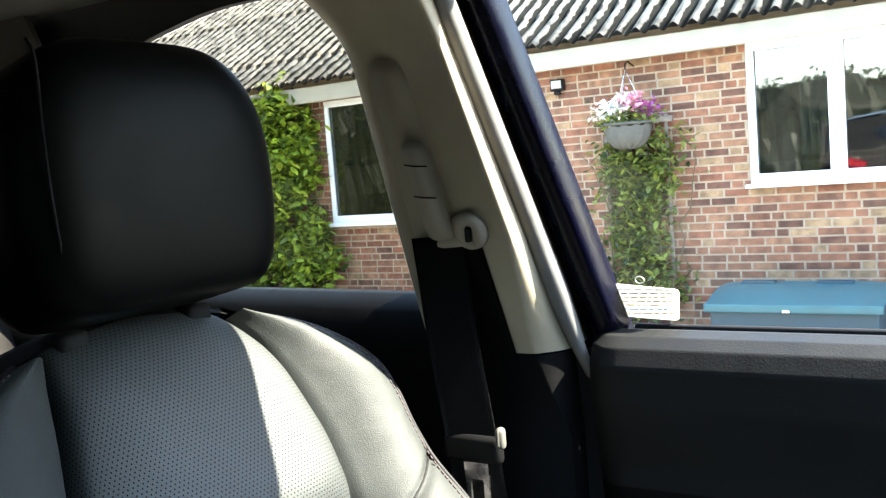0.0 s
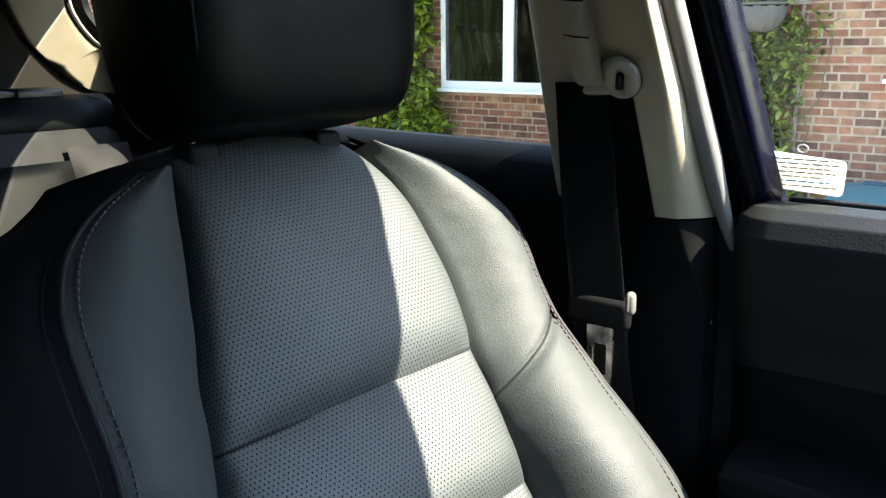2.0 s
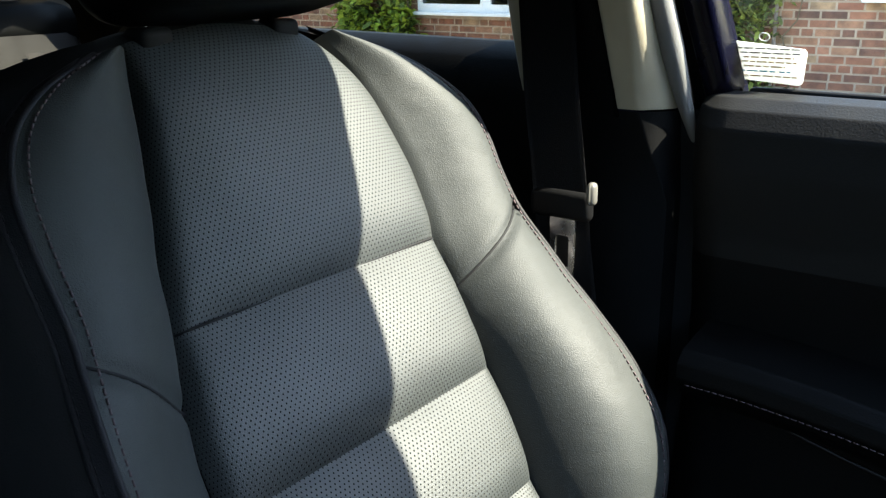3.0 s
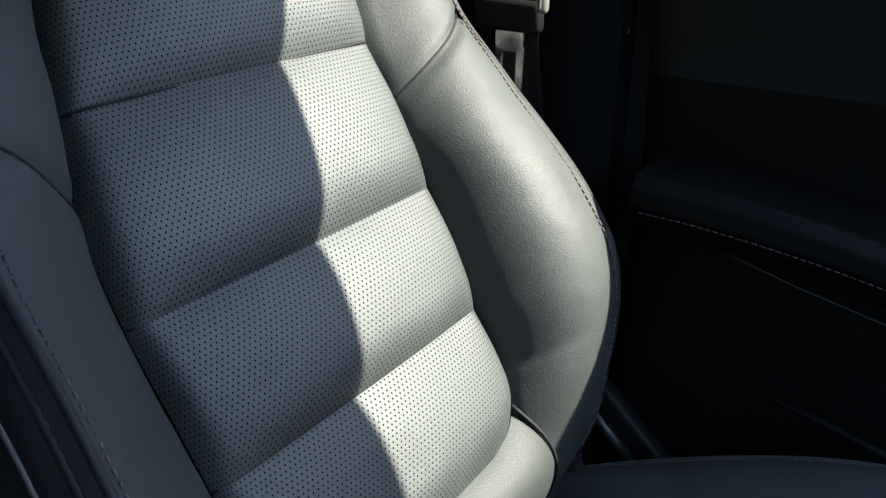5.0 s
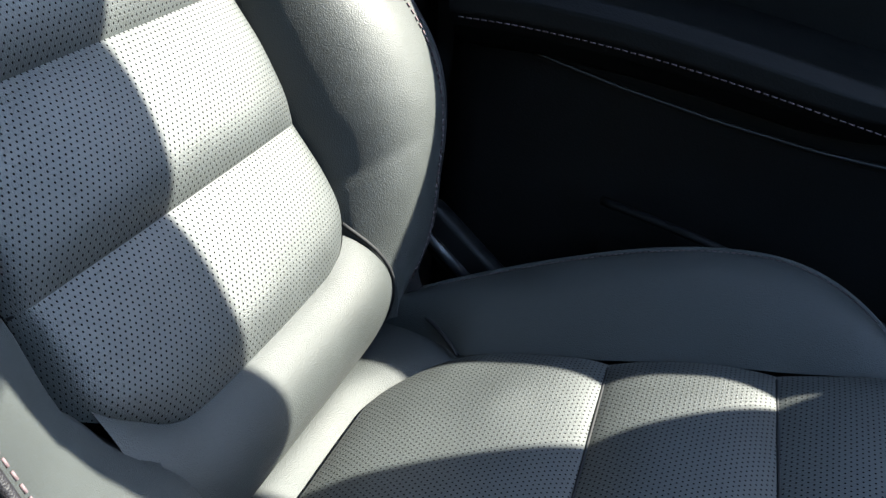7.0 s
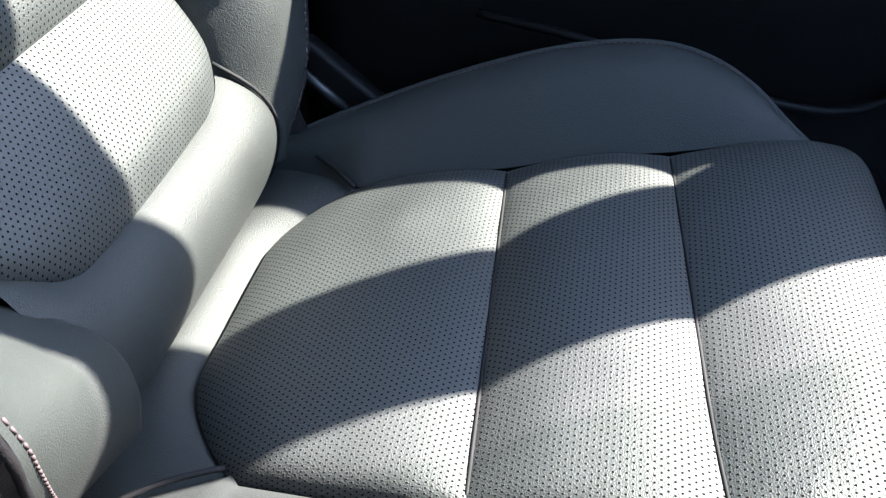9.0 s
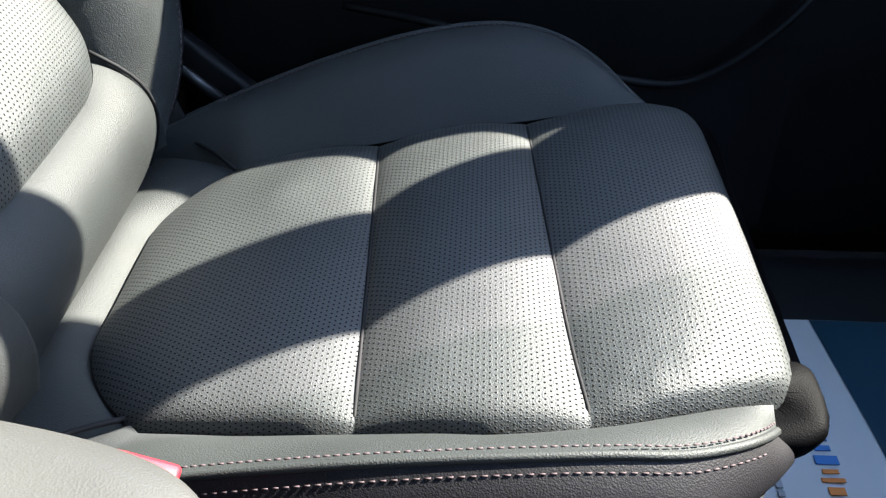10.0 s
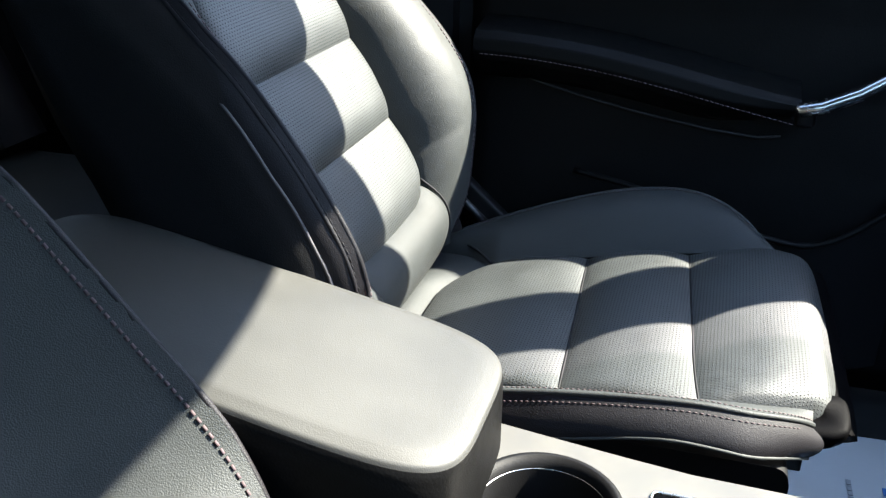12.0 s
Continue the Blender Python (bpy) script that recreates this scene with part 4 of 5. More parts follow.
# seal and door frame ahead of the pillar
part("door_seal", tube([pil(z, along(-0.3285, -0.3770, z) + 0.004 * max(0, (1.21 - z) / 0.08), 0.026) + Vector((-0.42, 0.76, 1.20)) for z in [1.132 + 0.538 * i / 20 for i in range(21)]], [0.002 + 0.0105 * min(1, i / 5) for i in range(21)], 12), SEAL, None, "grey woven door seal along the pillar", kind="structure", category="door seal")
part("door_frame", net(lambda u, v: pil(1.205 + 0.46 * v, along([-0.318, -0.314, -0.310, -0.290, -0.284, -0.281][round(u * 5)], [-0.374, -0.370, -0.366, -0.346, -0.340, -0.337][round(u * 5)], 1.205 + 0.46 * v), [0.085, 0.048, 0.043, 0.045, 0.052, 0.085][round(u * 5)]) + Vector((-0.42, 0.76, 1.20)), 5, 16), NAVY, None, "navy painted door window frame", kind="structure", category="door frame")

# added block: blacks out the door gap, keeps sun off the lower pillar cover
part("sill_filler", box(-0.312, 0.790, 0.83, 0.06, 0.05, 0.75, 0.003), RUBBER, None, "black filler added in the door gap to block sun flecks", kind="structure", category="trim")
# front door inner panel
door = thing("door_panel", "black front door inner panel with armrest and satin handle", "car door", (0.10, 0.74, 0.45))
DO = Vector((0.10, 0.74, 0.45))
PROF = [(0.800, 1.212), (0.795, 1.221), (0.776, 1.224), (0.755, 1.220), (0.739, 1.210), (0.728, 1.192), (0.727, 1.15), (0.742, 1.08), (0.748, 1.00), (0.745, 0.90), (0.735, 0.80), (0.720, 0.70), (0.712, 0.60), (0.722, 0.50), (0.760, 0.45)]


def dpt(u, v):
    x = -0.300 + 1.2 * v
    a = u * (len(PROF) - 1)
    i = min(int(a), len(PROF) - 2)
    y = PROF[i][0] * (1 - (a - i)) + PROF[i + 1][0] * (a - i)
    z = PROF[i][1] * (1 - (a - i)) + PROF[i + 1][1] * (a - i)
    round_end = 0.02 * (1 - min(1, v / 0.02)) ** 2
    return Vector((x, y + round_end, z)) - DO


part("inner_panel", net(lambda u, v: dpt(0.52 + 0.48 * u, v), 60, 60), VINYL, door, "black grained lower door skin")
part("upper_panel", net(lambda u, v: dpt(0.27 + 0.25 * u, v), 32, 60), SOFT_TOP, door, "dark grey soft-touch upper door skin")
part("top_roll", net(lambda u, v: dpt(0.27 * u, v), 40, 60), SOFT_TOP, door, "dark grey padded ledge under the window")
part("window_seal", box(0.30 - DO.x, 0.799 - DO.y, 1.219 - DO.z, 1.13, 0.010, 0.014, 0.004), RUBBER, door)
ARM = [(-0.27, 0.972), (-0.20, 0.970), (-0.10, 0.960), (0.0, 0.943), (0.10, 0.922), (0.172, 0.908)]


def armrest_net(u, v):
    x = -0.27 + 0.445 * v
    zt = lerp_table(ARM, x)[0]
    sec = [(0.752, 0.016), (0.710, 0.010), (0.680, 0.004), (0.668, -0.006), (0.666, -0.022), (0.674, -0.036), (0.70, -0.058), (0.752, -0.078)]
    a = u * (len(sec) - 1)
    i = min(int(a), len(sec) - 2)
    y = sec[i][0] * (1 - a + i) + sec[i + 1][0] * (a - i)
    z = sec[i][1] * (1 - a + i) + sec[i + 1][1] * (a - i)
    end = max(0, min(1, (x - 0.02) / 0.15)) ** 2
    return Vector((x, y + 0.02 * end * u, zt + z * (1 - 0.55 * end * (z < 0)))) - DO


part("armrest", net(armrest_net, 42, 40), VINYL, door, "black padded door armrest")
part("stitching", dashes([Vector((x, 0.665, lerp_table(ARM, x)[0] - 0.026)) - DO for x in [-0.26 + 0.43 * i / 30 for i in range(31)]], 0.005, 0.002, 0.0007), THREAD, door)
part("trim_line", tube([Vector((x, 0.732, z)) - DO for x, z in [(-0.24, 0.912), (-0.208, 0.902), (-0.12, 0.880), (-0.025, 0.861), (0.06, 0.848), (0.129, 0.842), (0.16, 0.846)]], 0.0022, 6), GLOSSY, door)
hp = [Vector(p) - DO for p in [(0.168, 0.690, 0.900), (0.178, 0.681, 0.899), (0.200, 0.680, 0.905), (0.244, 0.685, 0.925), (0.334, 0.695, 0.985), (0.45, 0.715, 1.07)]]
part("pull_handle", tube(hp, [0.010, 0.0140, 0.0135, 0.013, 0.013, 0.011], 14, flat=0.7), CHROME, door, "satin metal door pull handle")
part("handle_seat", box(0.184 - DO.x, 0.700 - DO.y, 0.884 - DO.z, 0.026, 0.03, 0.022, 0.006), PLASTIC, door)
POCKET = [(-0.12, 0.700, 0.777), (-0.027, 0.682, 0.766), (0.07, 0.678, 0.738), (0.167, 0.678, 0.712), (0.232, 0.678, 0.714), (0.305, 0.684, 0.766), (0.36, 0.70, 0.83)]
part("pocket_edge", tube([Vector((x, *lerp_table(POCKET, x))) - DO for x in [-0.12 + 0.48 * i / 40 for i in range(41)]], 0.0045, 8), PLASTIC, door, "black door pocket edge")
part("pocket", net(lambda u, v: Vector((-0.12 + 0.46 * v, 0.735 - 0.058 * math.sin(math.pi * (0.15 + 0.7 * v)), 0.74 - 0.035 * math.sin(math.pi * v) - 0.22 * u)) - DO, 4, 24), PLASTIC, door, "black door pocket")

# rear door belt rail and panel
part("rear_door_panel", net(lambda u, v: Vector((-0.455 - 0.80 * v, [0.80, 0.785, 0.760, 0.735, 0.722, 0.730, 0.735][round(u * 6)], [1.247, 1.262, 1.262, 1.245, 1.20, 1.05, 0.45][round(u * 6)] + 0.012 * v)), 6, 20), VINYL, None, "black rear door inner panel", kind="structure", category="car door")

# quarter panel and rear pillar, sloping inwards
def turned(a, b, d):
    return Vector((a, side_y(b) - 0.022 - d - 2.0 * min(0.10, max(0, -1.34 - a)) - 0.2 * max(0, -1.44 - a), b))


def bent(bm, place):
    """Cuts a flat plate at the bends and finely between, and puts it into place."""
    for x in (-1.34, -1.36, -1.38, -1.44):
        bmesh.ops.bisect_plane(bm, geom=bm.verts[:] + bm.edges[:] + bm.faces[:], plane_co=(x, 0, 0), plane_no=(1, 0, 0))
    bmesh.ops.subdivide_edges(bm, edges=bm.edges[:], cuts=1, use_grid_fill=True)
    for v in bm.verts:
        v.co = place(v.co.x, v.co.y, v.co.z)
    return bm


TRIM_HOLE = rounded([(-1.27, 1.325), (-1.343, 1.375), (-1.350, 1.406), (-1.352, 1.437), (-1.349, 1.464), (-1.343, 1.485), (-1.312, 1.505), (-1.228, 1.528), (-1.14, 1.51), (-1.14, 1.34)], 0.02)
TRIM_EDGE = [(-1.09, 1.42), (-1.15, 1.535), (-1.241, 1.549), (-1.292, 1.568), (-1.347, 1.561), (-1.367, 1.521), (-1.388, 1.480), (-1.391, 1.43), (-1.389, 1.392), (-1.374, 1.327), (-1.356, 1.303), (-1.07, 1.30)]
quarter = part("rear_quarter_trim", bent(plate(rounded(TRIM_EDGE, 0.03), [TRIM_HOLE], lambda a, b, d: Vector((a, b, d)), 0.012), turned), TRIM, None, "pale beige rear quarter trim", smooth=True, kind="structure", category="trim")
part("trim_joint", tube([turned(-1.349 - 0.039 * i / 8, 1.474 + 0.0005 * math.sin(i), 0.0122) for i in range(9)], 0.0009, 5), PLASTIC, quarter)
part("quarter_seal", tube([turned(a, b, 0.008) for a, b in TRIM_HOLE], 0.004, 6, closed=True), RUBBER, None, "black rubber seal round the quarter window", kind="structure", category="seal")
part("luggage_wall", bent(plate([(-1.25, 1.10), (-1.98, 1.10), (-1.98, 1.64), (-1.0, 1.70), (-1.0, 1.56), (-1.15, 1.528), (-1.241, 1.542), (-1.292, 1.561), (-1.343, 1.554), (-1.362, 1.519), (-1.383, 1.478), (-1.386, 1.43), (-1.384, 1.394), (-1.370, 1.330), (-1.352, 1.307), (-1.25, 1.303)], [], lambda a, b, d: Vector((a, b, d)), 0.008), lambda a, b, d: turned(a, b, d - 0.004)), LINING, None, "dark luggage bay lining", smooth=False, kind="structure", category="trim")
part("rear_quarter_lower", box(-1.55, 0.72, 0.85, 0.95, 0.10, 0.72, 0.02), PLASTIC, None, "black luggage bay side trim", kind="structure", category="trim")


# rear bench
def make_bench():
    ob = thing("rear_seat", "black leather rear bench with perforated panels and headrest", "car seat", (-1.25, 0.0, 0.44))
    O = Vector((-1.25, 0, 0.44))
    lean = radians(24)
    e_t, e_n = Vector((-math.sin(lean), 0, math.cos(lean))), Vector((math.cos(lean), 0, math.sin(lean)))
    P0 = Vector((-1.06, 0, 0.74))

    def R(y, t, n):
        return P0 + Vector((0, y, 0)) + t * e_t + n * e_n - O
    for y0, y1 in ((0.14, 0.66), (-0.13, 0.13), (-0.66, -0.14)):
        for t0, t1 in ((0.0, 0.13), (0.13, 0.26), (0.26, 0.36), (0.36, 0.50)):
            wide = abs(y1 - y0) > 0.3
            a, b = (y0 + 0.07, y1 - 0.10) if wide else (y0, y1)
            # top row takes the darkened leather, its shade being in the colour
            part("panel", net(lambda u, v, a=a, b=b, t0=t0, t1=t1: (R(a + (b - a) * u, t0 + (t1 - t0) * v, 0.05 + 0.012 * ((1 - abs(2 * u - 1) ** 6) * (1 - abs(2 * v - 1) ** 5)) ** 0.6), (a + (b - a) * u, t0 + (t1 - t0) * v)), 20, 12), LEATHER if t1 < 0.45 else SHADED_LEATHER, ob)
        if wide:
            for c, d in ((y0, y0 + 0.07), (y1 - 0.10, y1)):
                part("side_panel", net(lambda u, v, c=c, d=d: (R(c + (d - c) * u, 0.52 * v, 0.05 + 0.020 * (math.sin(math.pi * u) * (1 - v ** 10)) ** 0.7), (u, v)), 10, 24), SIDE_LEATHER, ob)
    part("back_board", box(*(R(0, 0.28, -0.02)), 0.12, 1.34, 0.60, 0.03, rot=Matrix.Rotation(-lean, 4, "Y")), PLASTIC, ob)
    part("top_edge", tube([R(y, 0.572, 0.0) for y in [-0.66 + 1.32 * i / 20 for i in range(21)]], 0.046, 12), SHADED_LEATHER, ob)
    part("bench_cushion", box(0.38, 0, 0.20, 0.52, 1.32, 0.20, 0.05), LEATHER, ob)
    part("release_latch", box(*R(0.56, 0.622, 0.0), 0.06, 0.075, 0.02, 0.006), GLOSSY, ob, "black seat release latch")
    for y in (0.37, -0.37):
        part("headrest", box(*R(y, 0.655, 0.02), 0.11, 0.25, 0.16, 0.045, seg=4, rot=Matrix.Rotation(-lean * 0.6, 4, "Y")), SHADED_LEATHER, ob)
    return ob


make_bench()

# ---- centre console ----
console = thing("centre_console", "silver trimmed centre console with cup holder", "centre console", (0.0, 0.0, 0.44))
part("console_body", box(0.10, 0, 0.10, 1.25, 0.11, 0.20, 0.02), PLASTIC, console)


CUP = (-0.022, -0.004)
EDGE = [(-0.20, 0.104), (-0.09, 0.091), (-0.03, 0.082), (0.033, 0.073), (0.09, 0.066), (0.50, 0.055)]
part("trim_plate", plate([(x, -y) for x, y in EDGE] + EDGE[::-1], [circle(*CUP, 0.064), rounded([(0.060, -0.046), (0.11, -0.046), (0.11, 0.034), (0.060, 0.034)], 0.006)], lambda a, b, d: Vector((a, b, 0.282 + d)), 0.008), SILVER, console, "silver painted console plate", smooth=False)
part("plate_skirt", net(lambda u, v: (lambda e: Vector((e[0], e[1] * (1 if u < 0.5 else -1), 0.288 - 0.10 * (v ** 1.0))))(EDGE[round((2 * u if u < 0.5 else 2 - 2 * u) * 5)]), 11, 2), PLASTIC, console, smooth=False)
cup = net(lambda u, v: (lambda q: Vector((CUP[0] + q[0] * math.cos(2 * math.pi * u), CUP[1] + q[0] * math.sin(2 * math.pi * u), q[1])))([(0.065, 0.286), (0.063, 0.291), (0.059, 0.291), (0.054, 0.284), (0.052, 0.277), (0.049, 0.24), (0.045, 0.205)][round(v * 6)]), 48, 6, close_u=True)
part("cup_holder", cup, PLASTIC, console, "round black cup holder well")
part("cup_floor", box(CUP[0], CUP[1], 0.204, 0.086, 0.086, 0.004), PLASTIC, console)
part("cup_rim", tube([(x, y, 0.281) for x, y in circle(*CUP, 0.0535)], 0.0006, 8, closed=True), CHROME, console, "thin bright cup holder rim")
part("switch_recess", box(0.085, -0.006, 0.276, 0.06, 0.09, 0.004), PLASTIC, console)
part("switch", box(0.085, -0.006, 0.283, 0.040, 0.072, 0.012, 0.004), PLASTIC, console, "black console switch")
part("switch_rim", tube([(x, y, 0.291) for x, y in rounded([(0.060, -0.046), (0.11, -0.046), (0.11, 0.034), (0.060, 0.034)], 0.006)], 0.0014, 6, closed=True), CHROME, console)

for ob in console.children:
    if ob.name.split(".")[0] not in ("console_body",):
        ob.location = (-0.006, 0.006, 0.012)


def lid(u, v):
    """Padded lid: outline in plan with round front corners, swollen top."""
    a = 2 * math.pi * u
    c, s_ = math.cos(a), math.sin(a)
    ex = 0.34
    px = 0.200 * math.copysign(abs(c) ** ex, c)
    py = 0.100 * math.copysign(abs(s_) ** 0.42, s_)
    prof = [(1.0, -0.070), (1.0, -0.030), (1.003, -0.020), (0.988, -0.009), (0.95, -0.001), (0.84, 0.004), (0.5, 0.006), (0.0, 0.007)]
    i = min(int(v * (len(prof) - 1)), len(prof) - 2)
    fr = v * (len(prof) - 1) - i
    k = prof[i][0] * (1 - fr) + prof[i + 1][0] * fr
    z = prof[i][1] * (1 - fr) + prof[i + 1][1] * fr
    x = -0.268 + px * (0.9 + 0.1 * k if k > 0.9 else 1.1 * k)
    return Vector((x, py * k - 0.029, 0.406 + z - 0.20 * (x + 0.09)))


# lower edge split off in near-black vinyl to imitate its shaded side
part("lid_side", net(lambda u, v: lid(u, 0.51 * v), 96, 12, close_u=True), VINYL, console, "lower edge of the armrest lid, darkened for shade")
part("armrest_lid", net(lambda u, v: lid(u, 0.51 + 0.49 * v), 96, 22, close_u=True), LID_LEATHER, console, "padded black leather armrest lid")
part("armrest_box", box(-0.275, -0.026, 0.19, 0.36, 0.165, 0.30, 0.02), PLASTIC, console, "black storage box under the armrest")

# ---- belt buckle beside the seat ----
buckle = thing("belt_buckle", "black seat belt buckle with red release button", "belt buckle", (-0.168, 0.118, 0.70))
tilt = Matrix.Rotation(radians(20), 4, "Y")
part("buckle_body", box(0, 0, 0.030, 0.050, 0.022, 0.080, 0.006, rot=tilt), PLASTIC, buckle)
part("release_button", box(0.0245, -0.001, 0.0705, 0.044, 0.016, 0.008, 0.003, rot=tilt), RED, buckle, "red release button")
part("buckle_edge", tube([(0.003, -0.012, 0.0805), (0.024, -0.012, 0.073), (0.045, -0.012, 0.065)], 0.0012, 6), CHROME, buckle)
part("stalk", tube([(-0.01, 0, 0.0), (-0.05, 0.01, -0.10), (-0.07, 0.015, -0.20)], 0.010, 8), PLASTIC, buckle)

# ---- paper mat ----
paper = part("paper_mat", net(lambda u, v: Vector((0.10 + 0.50 * u, 0.16 + 0.47 * v, 0.446 + 0.004 * noise.noise(Vector((4 * u, 4 * v, 0))) + 0.05 * max(0, u - 0.8))), 30, 30), PAPER, None, "white and teal printed paper floor mat", category="floor mat")


def mat_z(x, y):
    u, v = (x - 0.10) / 0.50, (y - 0.16) / 0.47
    return 0.446 + 0.004 * noise.noise(Vector((4 * u, 4 * v, 0))) + 0.05 * max(0, u - 0.8)


def teal_edge(y):
    return 0.392 + 0.11 * max(0.0, (0.63 - y)) - 0.10 * max(0.0, 0.63 - y) ** 2


part("teal_field", net(lambda u, v: (lambda y: (lambda x: Vector((x, y, mat_z(x, y) + 0.0015)))(teal_edge(y) + (0.598 - teal_edge(y)) * u))(0.162 + 0.466 * v), 20, 30), TEAL, paper, "teal printed area")


def words(text, x, y, size, material, turn):
    cu = bpy.data.curves.new("words", "FONT")
    cu.body, cu.size, cu.extrude = text, size, 0.0002
    ob = new("words", cu)
    dg = bpy.context.evaluated_depsgraph_get()
    me = bpy.data.meshes.new_from_object(ob.evaluated_get(dg))
    bpy.data.objects.remove(ob)
    me.materials.append(material)
    o = new("lettering", me)
    o.matrix_world = Matrix.Translation((x, y, mat_z(x, y) + 0.0035)) @ Matrix.Rotation(radians(turn), 4, "Z")
    o.parent = paper
    return o


words("SECO", 0.475, 0.56, 0.042, PAPER, -90)
ring = [(0.545 + 0.052 * math.cos(2 * math.pi * k / 32), 0.50 + 0.052 * math.sin(2 * math.pi * k / 32)) for k in range(32)]
part("printed_ring", tube([(x, y, mat_z(x, y) + 0.002) for x, y in ring], 0.013, 6, closed=True, flat=0.08), PAPER, paper, "white printed ring")
rnd = random.Random(9)
y = 0.515
for i, w in enumerate((0.020, 0.013, 0.011, 0.013, 0.008, 0.013, 0.006, 0.006, 0.011, 0.012)):
    part("printed_bar", box(0.352, y - w / 2, mat_z(0.352, y) + 0.002, 0.022 if i in (0, 2, 5, 7) else 0.015, w * 0.8, 0.001), BLUE_INK if i < 6 else ORANGE_INK, paper, "blue printed bar" if i < 6 else "orange printed bar", smooth=False)
    y -= w + 0.004
y = 0.520
while y > 0.30:
    w = rnd.uniform(0.006, 0.016)
    part("printed_bar", box(0.300, y - w / 2, mat_z(0.30, y) + 0.002, 0.006, w, 0.001), GREY_INK, paper, "small grey printed bar", smooth=False)
    y -= w + 0.003

# ---- sticker on the window ----
ST = [(-0.289, 1.234), (-0.215, 1.229), (-0.209, 1.266), (-0.286, 1.273)]


def on_glass(a, b, d):
    return Vector((a, side_y(b) + 0.010 - d, b))


card = part("window_sticker", plate(rounded(ST, 0.006), [], on_glass, 0.001), FILM, None, "white printed sticker on the side window", smooth=False, category="sticker")
rnd = random.Random(5)
for z, x0, x1, m in [(1.2654, -0.281, -0.216, GREY_INK), (1.2609, -0.281, -0.216, GREY_INK), (1.2564, -0.272, -0.222, TAN_INK), (1.2519, -0.277, -0.220, TAN_INK), (1.2473, -0.272, -0.231, TAN_INK), (1.2424, -0.277, -0.241, CYAN_INK), (1.2424, -0.237, -0.226, CYAN_INK), (1.2375, -0.277, -0.220, TAN_INK)]:
    x = x0
    while x < x1:
        w = rnd.uniform(0.004, 0.011)
        part("printed_bar", plate([(x, z - 0.0007), (min(x + w, x1), z - 0.0007), (min(x + w, x1), z + 0.0007), (x, z + 0.0007)], [], lambda a, b, d: on_glass(a, b, d + 0.0015), 0.0005), m, card, smooth=False)
        x += w + 0.002
em = [(-0.250 + 0.005 * math.cos(2 * math.pi * k / 24), 1.277 + 0.004 * math.sin(2 * math.pi * k / 24)) for k in range(24)]
part("printed_emblem", tube([on_glass(a, b, 0.002) for a, b in em], 0.0006, 6, closed=True), PAPER, card, "white oval emblem")


# ---- ground and house ----
part("ground", net(lambda u, v: Vector((-300 + 600 * u, -300 + 600 * v, 0)), 4, 4), GROUND, None, "pale grey concrete drive", kind="structure", category="ground", smooth=False)
WY = 6.90


house = thing("house", "single-storey red brick house with corrugated roof", "house", (-3.0, WY, 0))
HO = Vector((-3.0, WY, 0))
WIN_R = (-1.55, 1.11, 0.85, 2.155)
WIN_L = (-5.58, 0.95, -3.55, 2.145)
HX0, HX1, HZ = -19.0, 7.0, 2.20
holes = [[(w[0], w[1]), (w[2], w[1]), (w[2], w[3]), (w[0], w[3])] for w in (WIN_R, WIN_L)]
wall = part("wall", plate([(HX0, -0.05), (HX1, -0.05), (HX1, 2.36), (HX0, 2.36)], holes, lambda a, b, d: Vector((a, WY + d, b)) - HO, 0.22), MORTAR, house, "brick wall with pale mortar joints", smooth=False)
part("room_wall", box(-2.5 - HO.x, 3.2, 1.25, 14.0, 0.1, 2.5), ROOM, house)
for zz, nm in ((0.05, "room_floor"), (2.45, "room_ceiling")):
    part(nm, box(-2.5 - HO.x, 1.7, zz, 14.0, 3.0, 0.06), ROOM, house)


def window(x0, z0, x1, z1, mullions, label):
    w = part("window", plate([(x0, z0), (x1, z0), (x1, z1), (x0, z1)], [[(a + 0.045, z0 + 0.065), (b - 0.045, z0 + 0.065), (b - 0.045, z1 - 0.05), (a + 0.045, z1 - 0.05)] for a, b in zip(mullions, mullions[1:])], lambda a, b, d: Vector((a, WY - 0.012 + d, b)) - HO, 0.07), UPVC, house, label, smooth=False)
    for a, b in zip(mullions, mullions[1:]):
        part("bead", plate([(a + 0.030, z0 + 0.050), (b - 0.030, z0 + 0.050), (b - 0.030, z1 - 0.035), (a + 0.030, z1 - 0.035)], [[(a + 0.055, z0 + 0.075), (b - 0.055, z0 + 0.075), (b - 0.055, z1 - 0.06), (a + 0.055, z1 - 0.06)]], lambda p, q, d: Vector((p, WY - 0.022 + d, q)) - HO, 0.02), UPVC, w, smooth=False)
        g = part("pane", plate([(a + 0.04, z0 + 0.06), (b - 0.04, z0 + 0.06), (b - 0.04, z1 - 0.045), (a + 0.04, z1 - 0.045)], [], lambda p, q, d: Vector((p, WY + 0.01 + d, q)) - HO, 0.004), HOUSE_GLASS, w, smooth=False)
        g.visible_shadow = False
    part("sill", box((x0 + x1) / 2 - HO.x, -0.035, z0 - 0.012, x1 - x0 + 0.06, 0.11, 0.03, 0.006), UPVC, w, "white window sill")
    return w


window(*WIN_R, [-1.55, -0.935, -0.25, 0.85], "white plastic window with curtain")
window(*WIN_L, [-5.58, -4.79, -4.10, -3.55], "white plastic window with dark room")


def drape(x0, x1, z0, z1, y, n, amp, name, material, label=""):
    part(name, net(lambda u, v: Vector((x0 + (x1 - x0) * u, y + amp * math.sin(2 * math.pi * n * u), z0 + (z1 - z0) * v)) - HO, 60, 4), material, house, label)


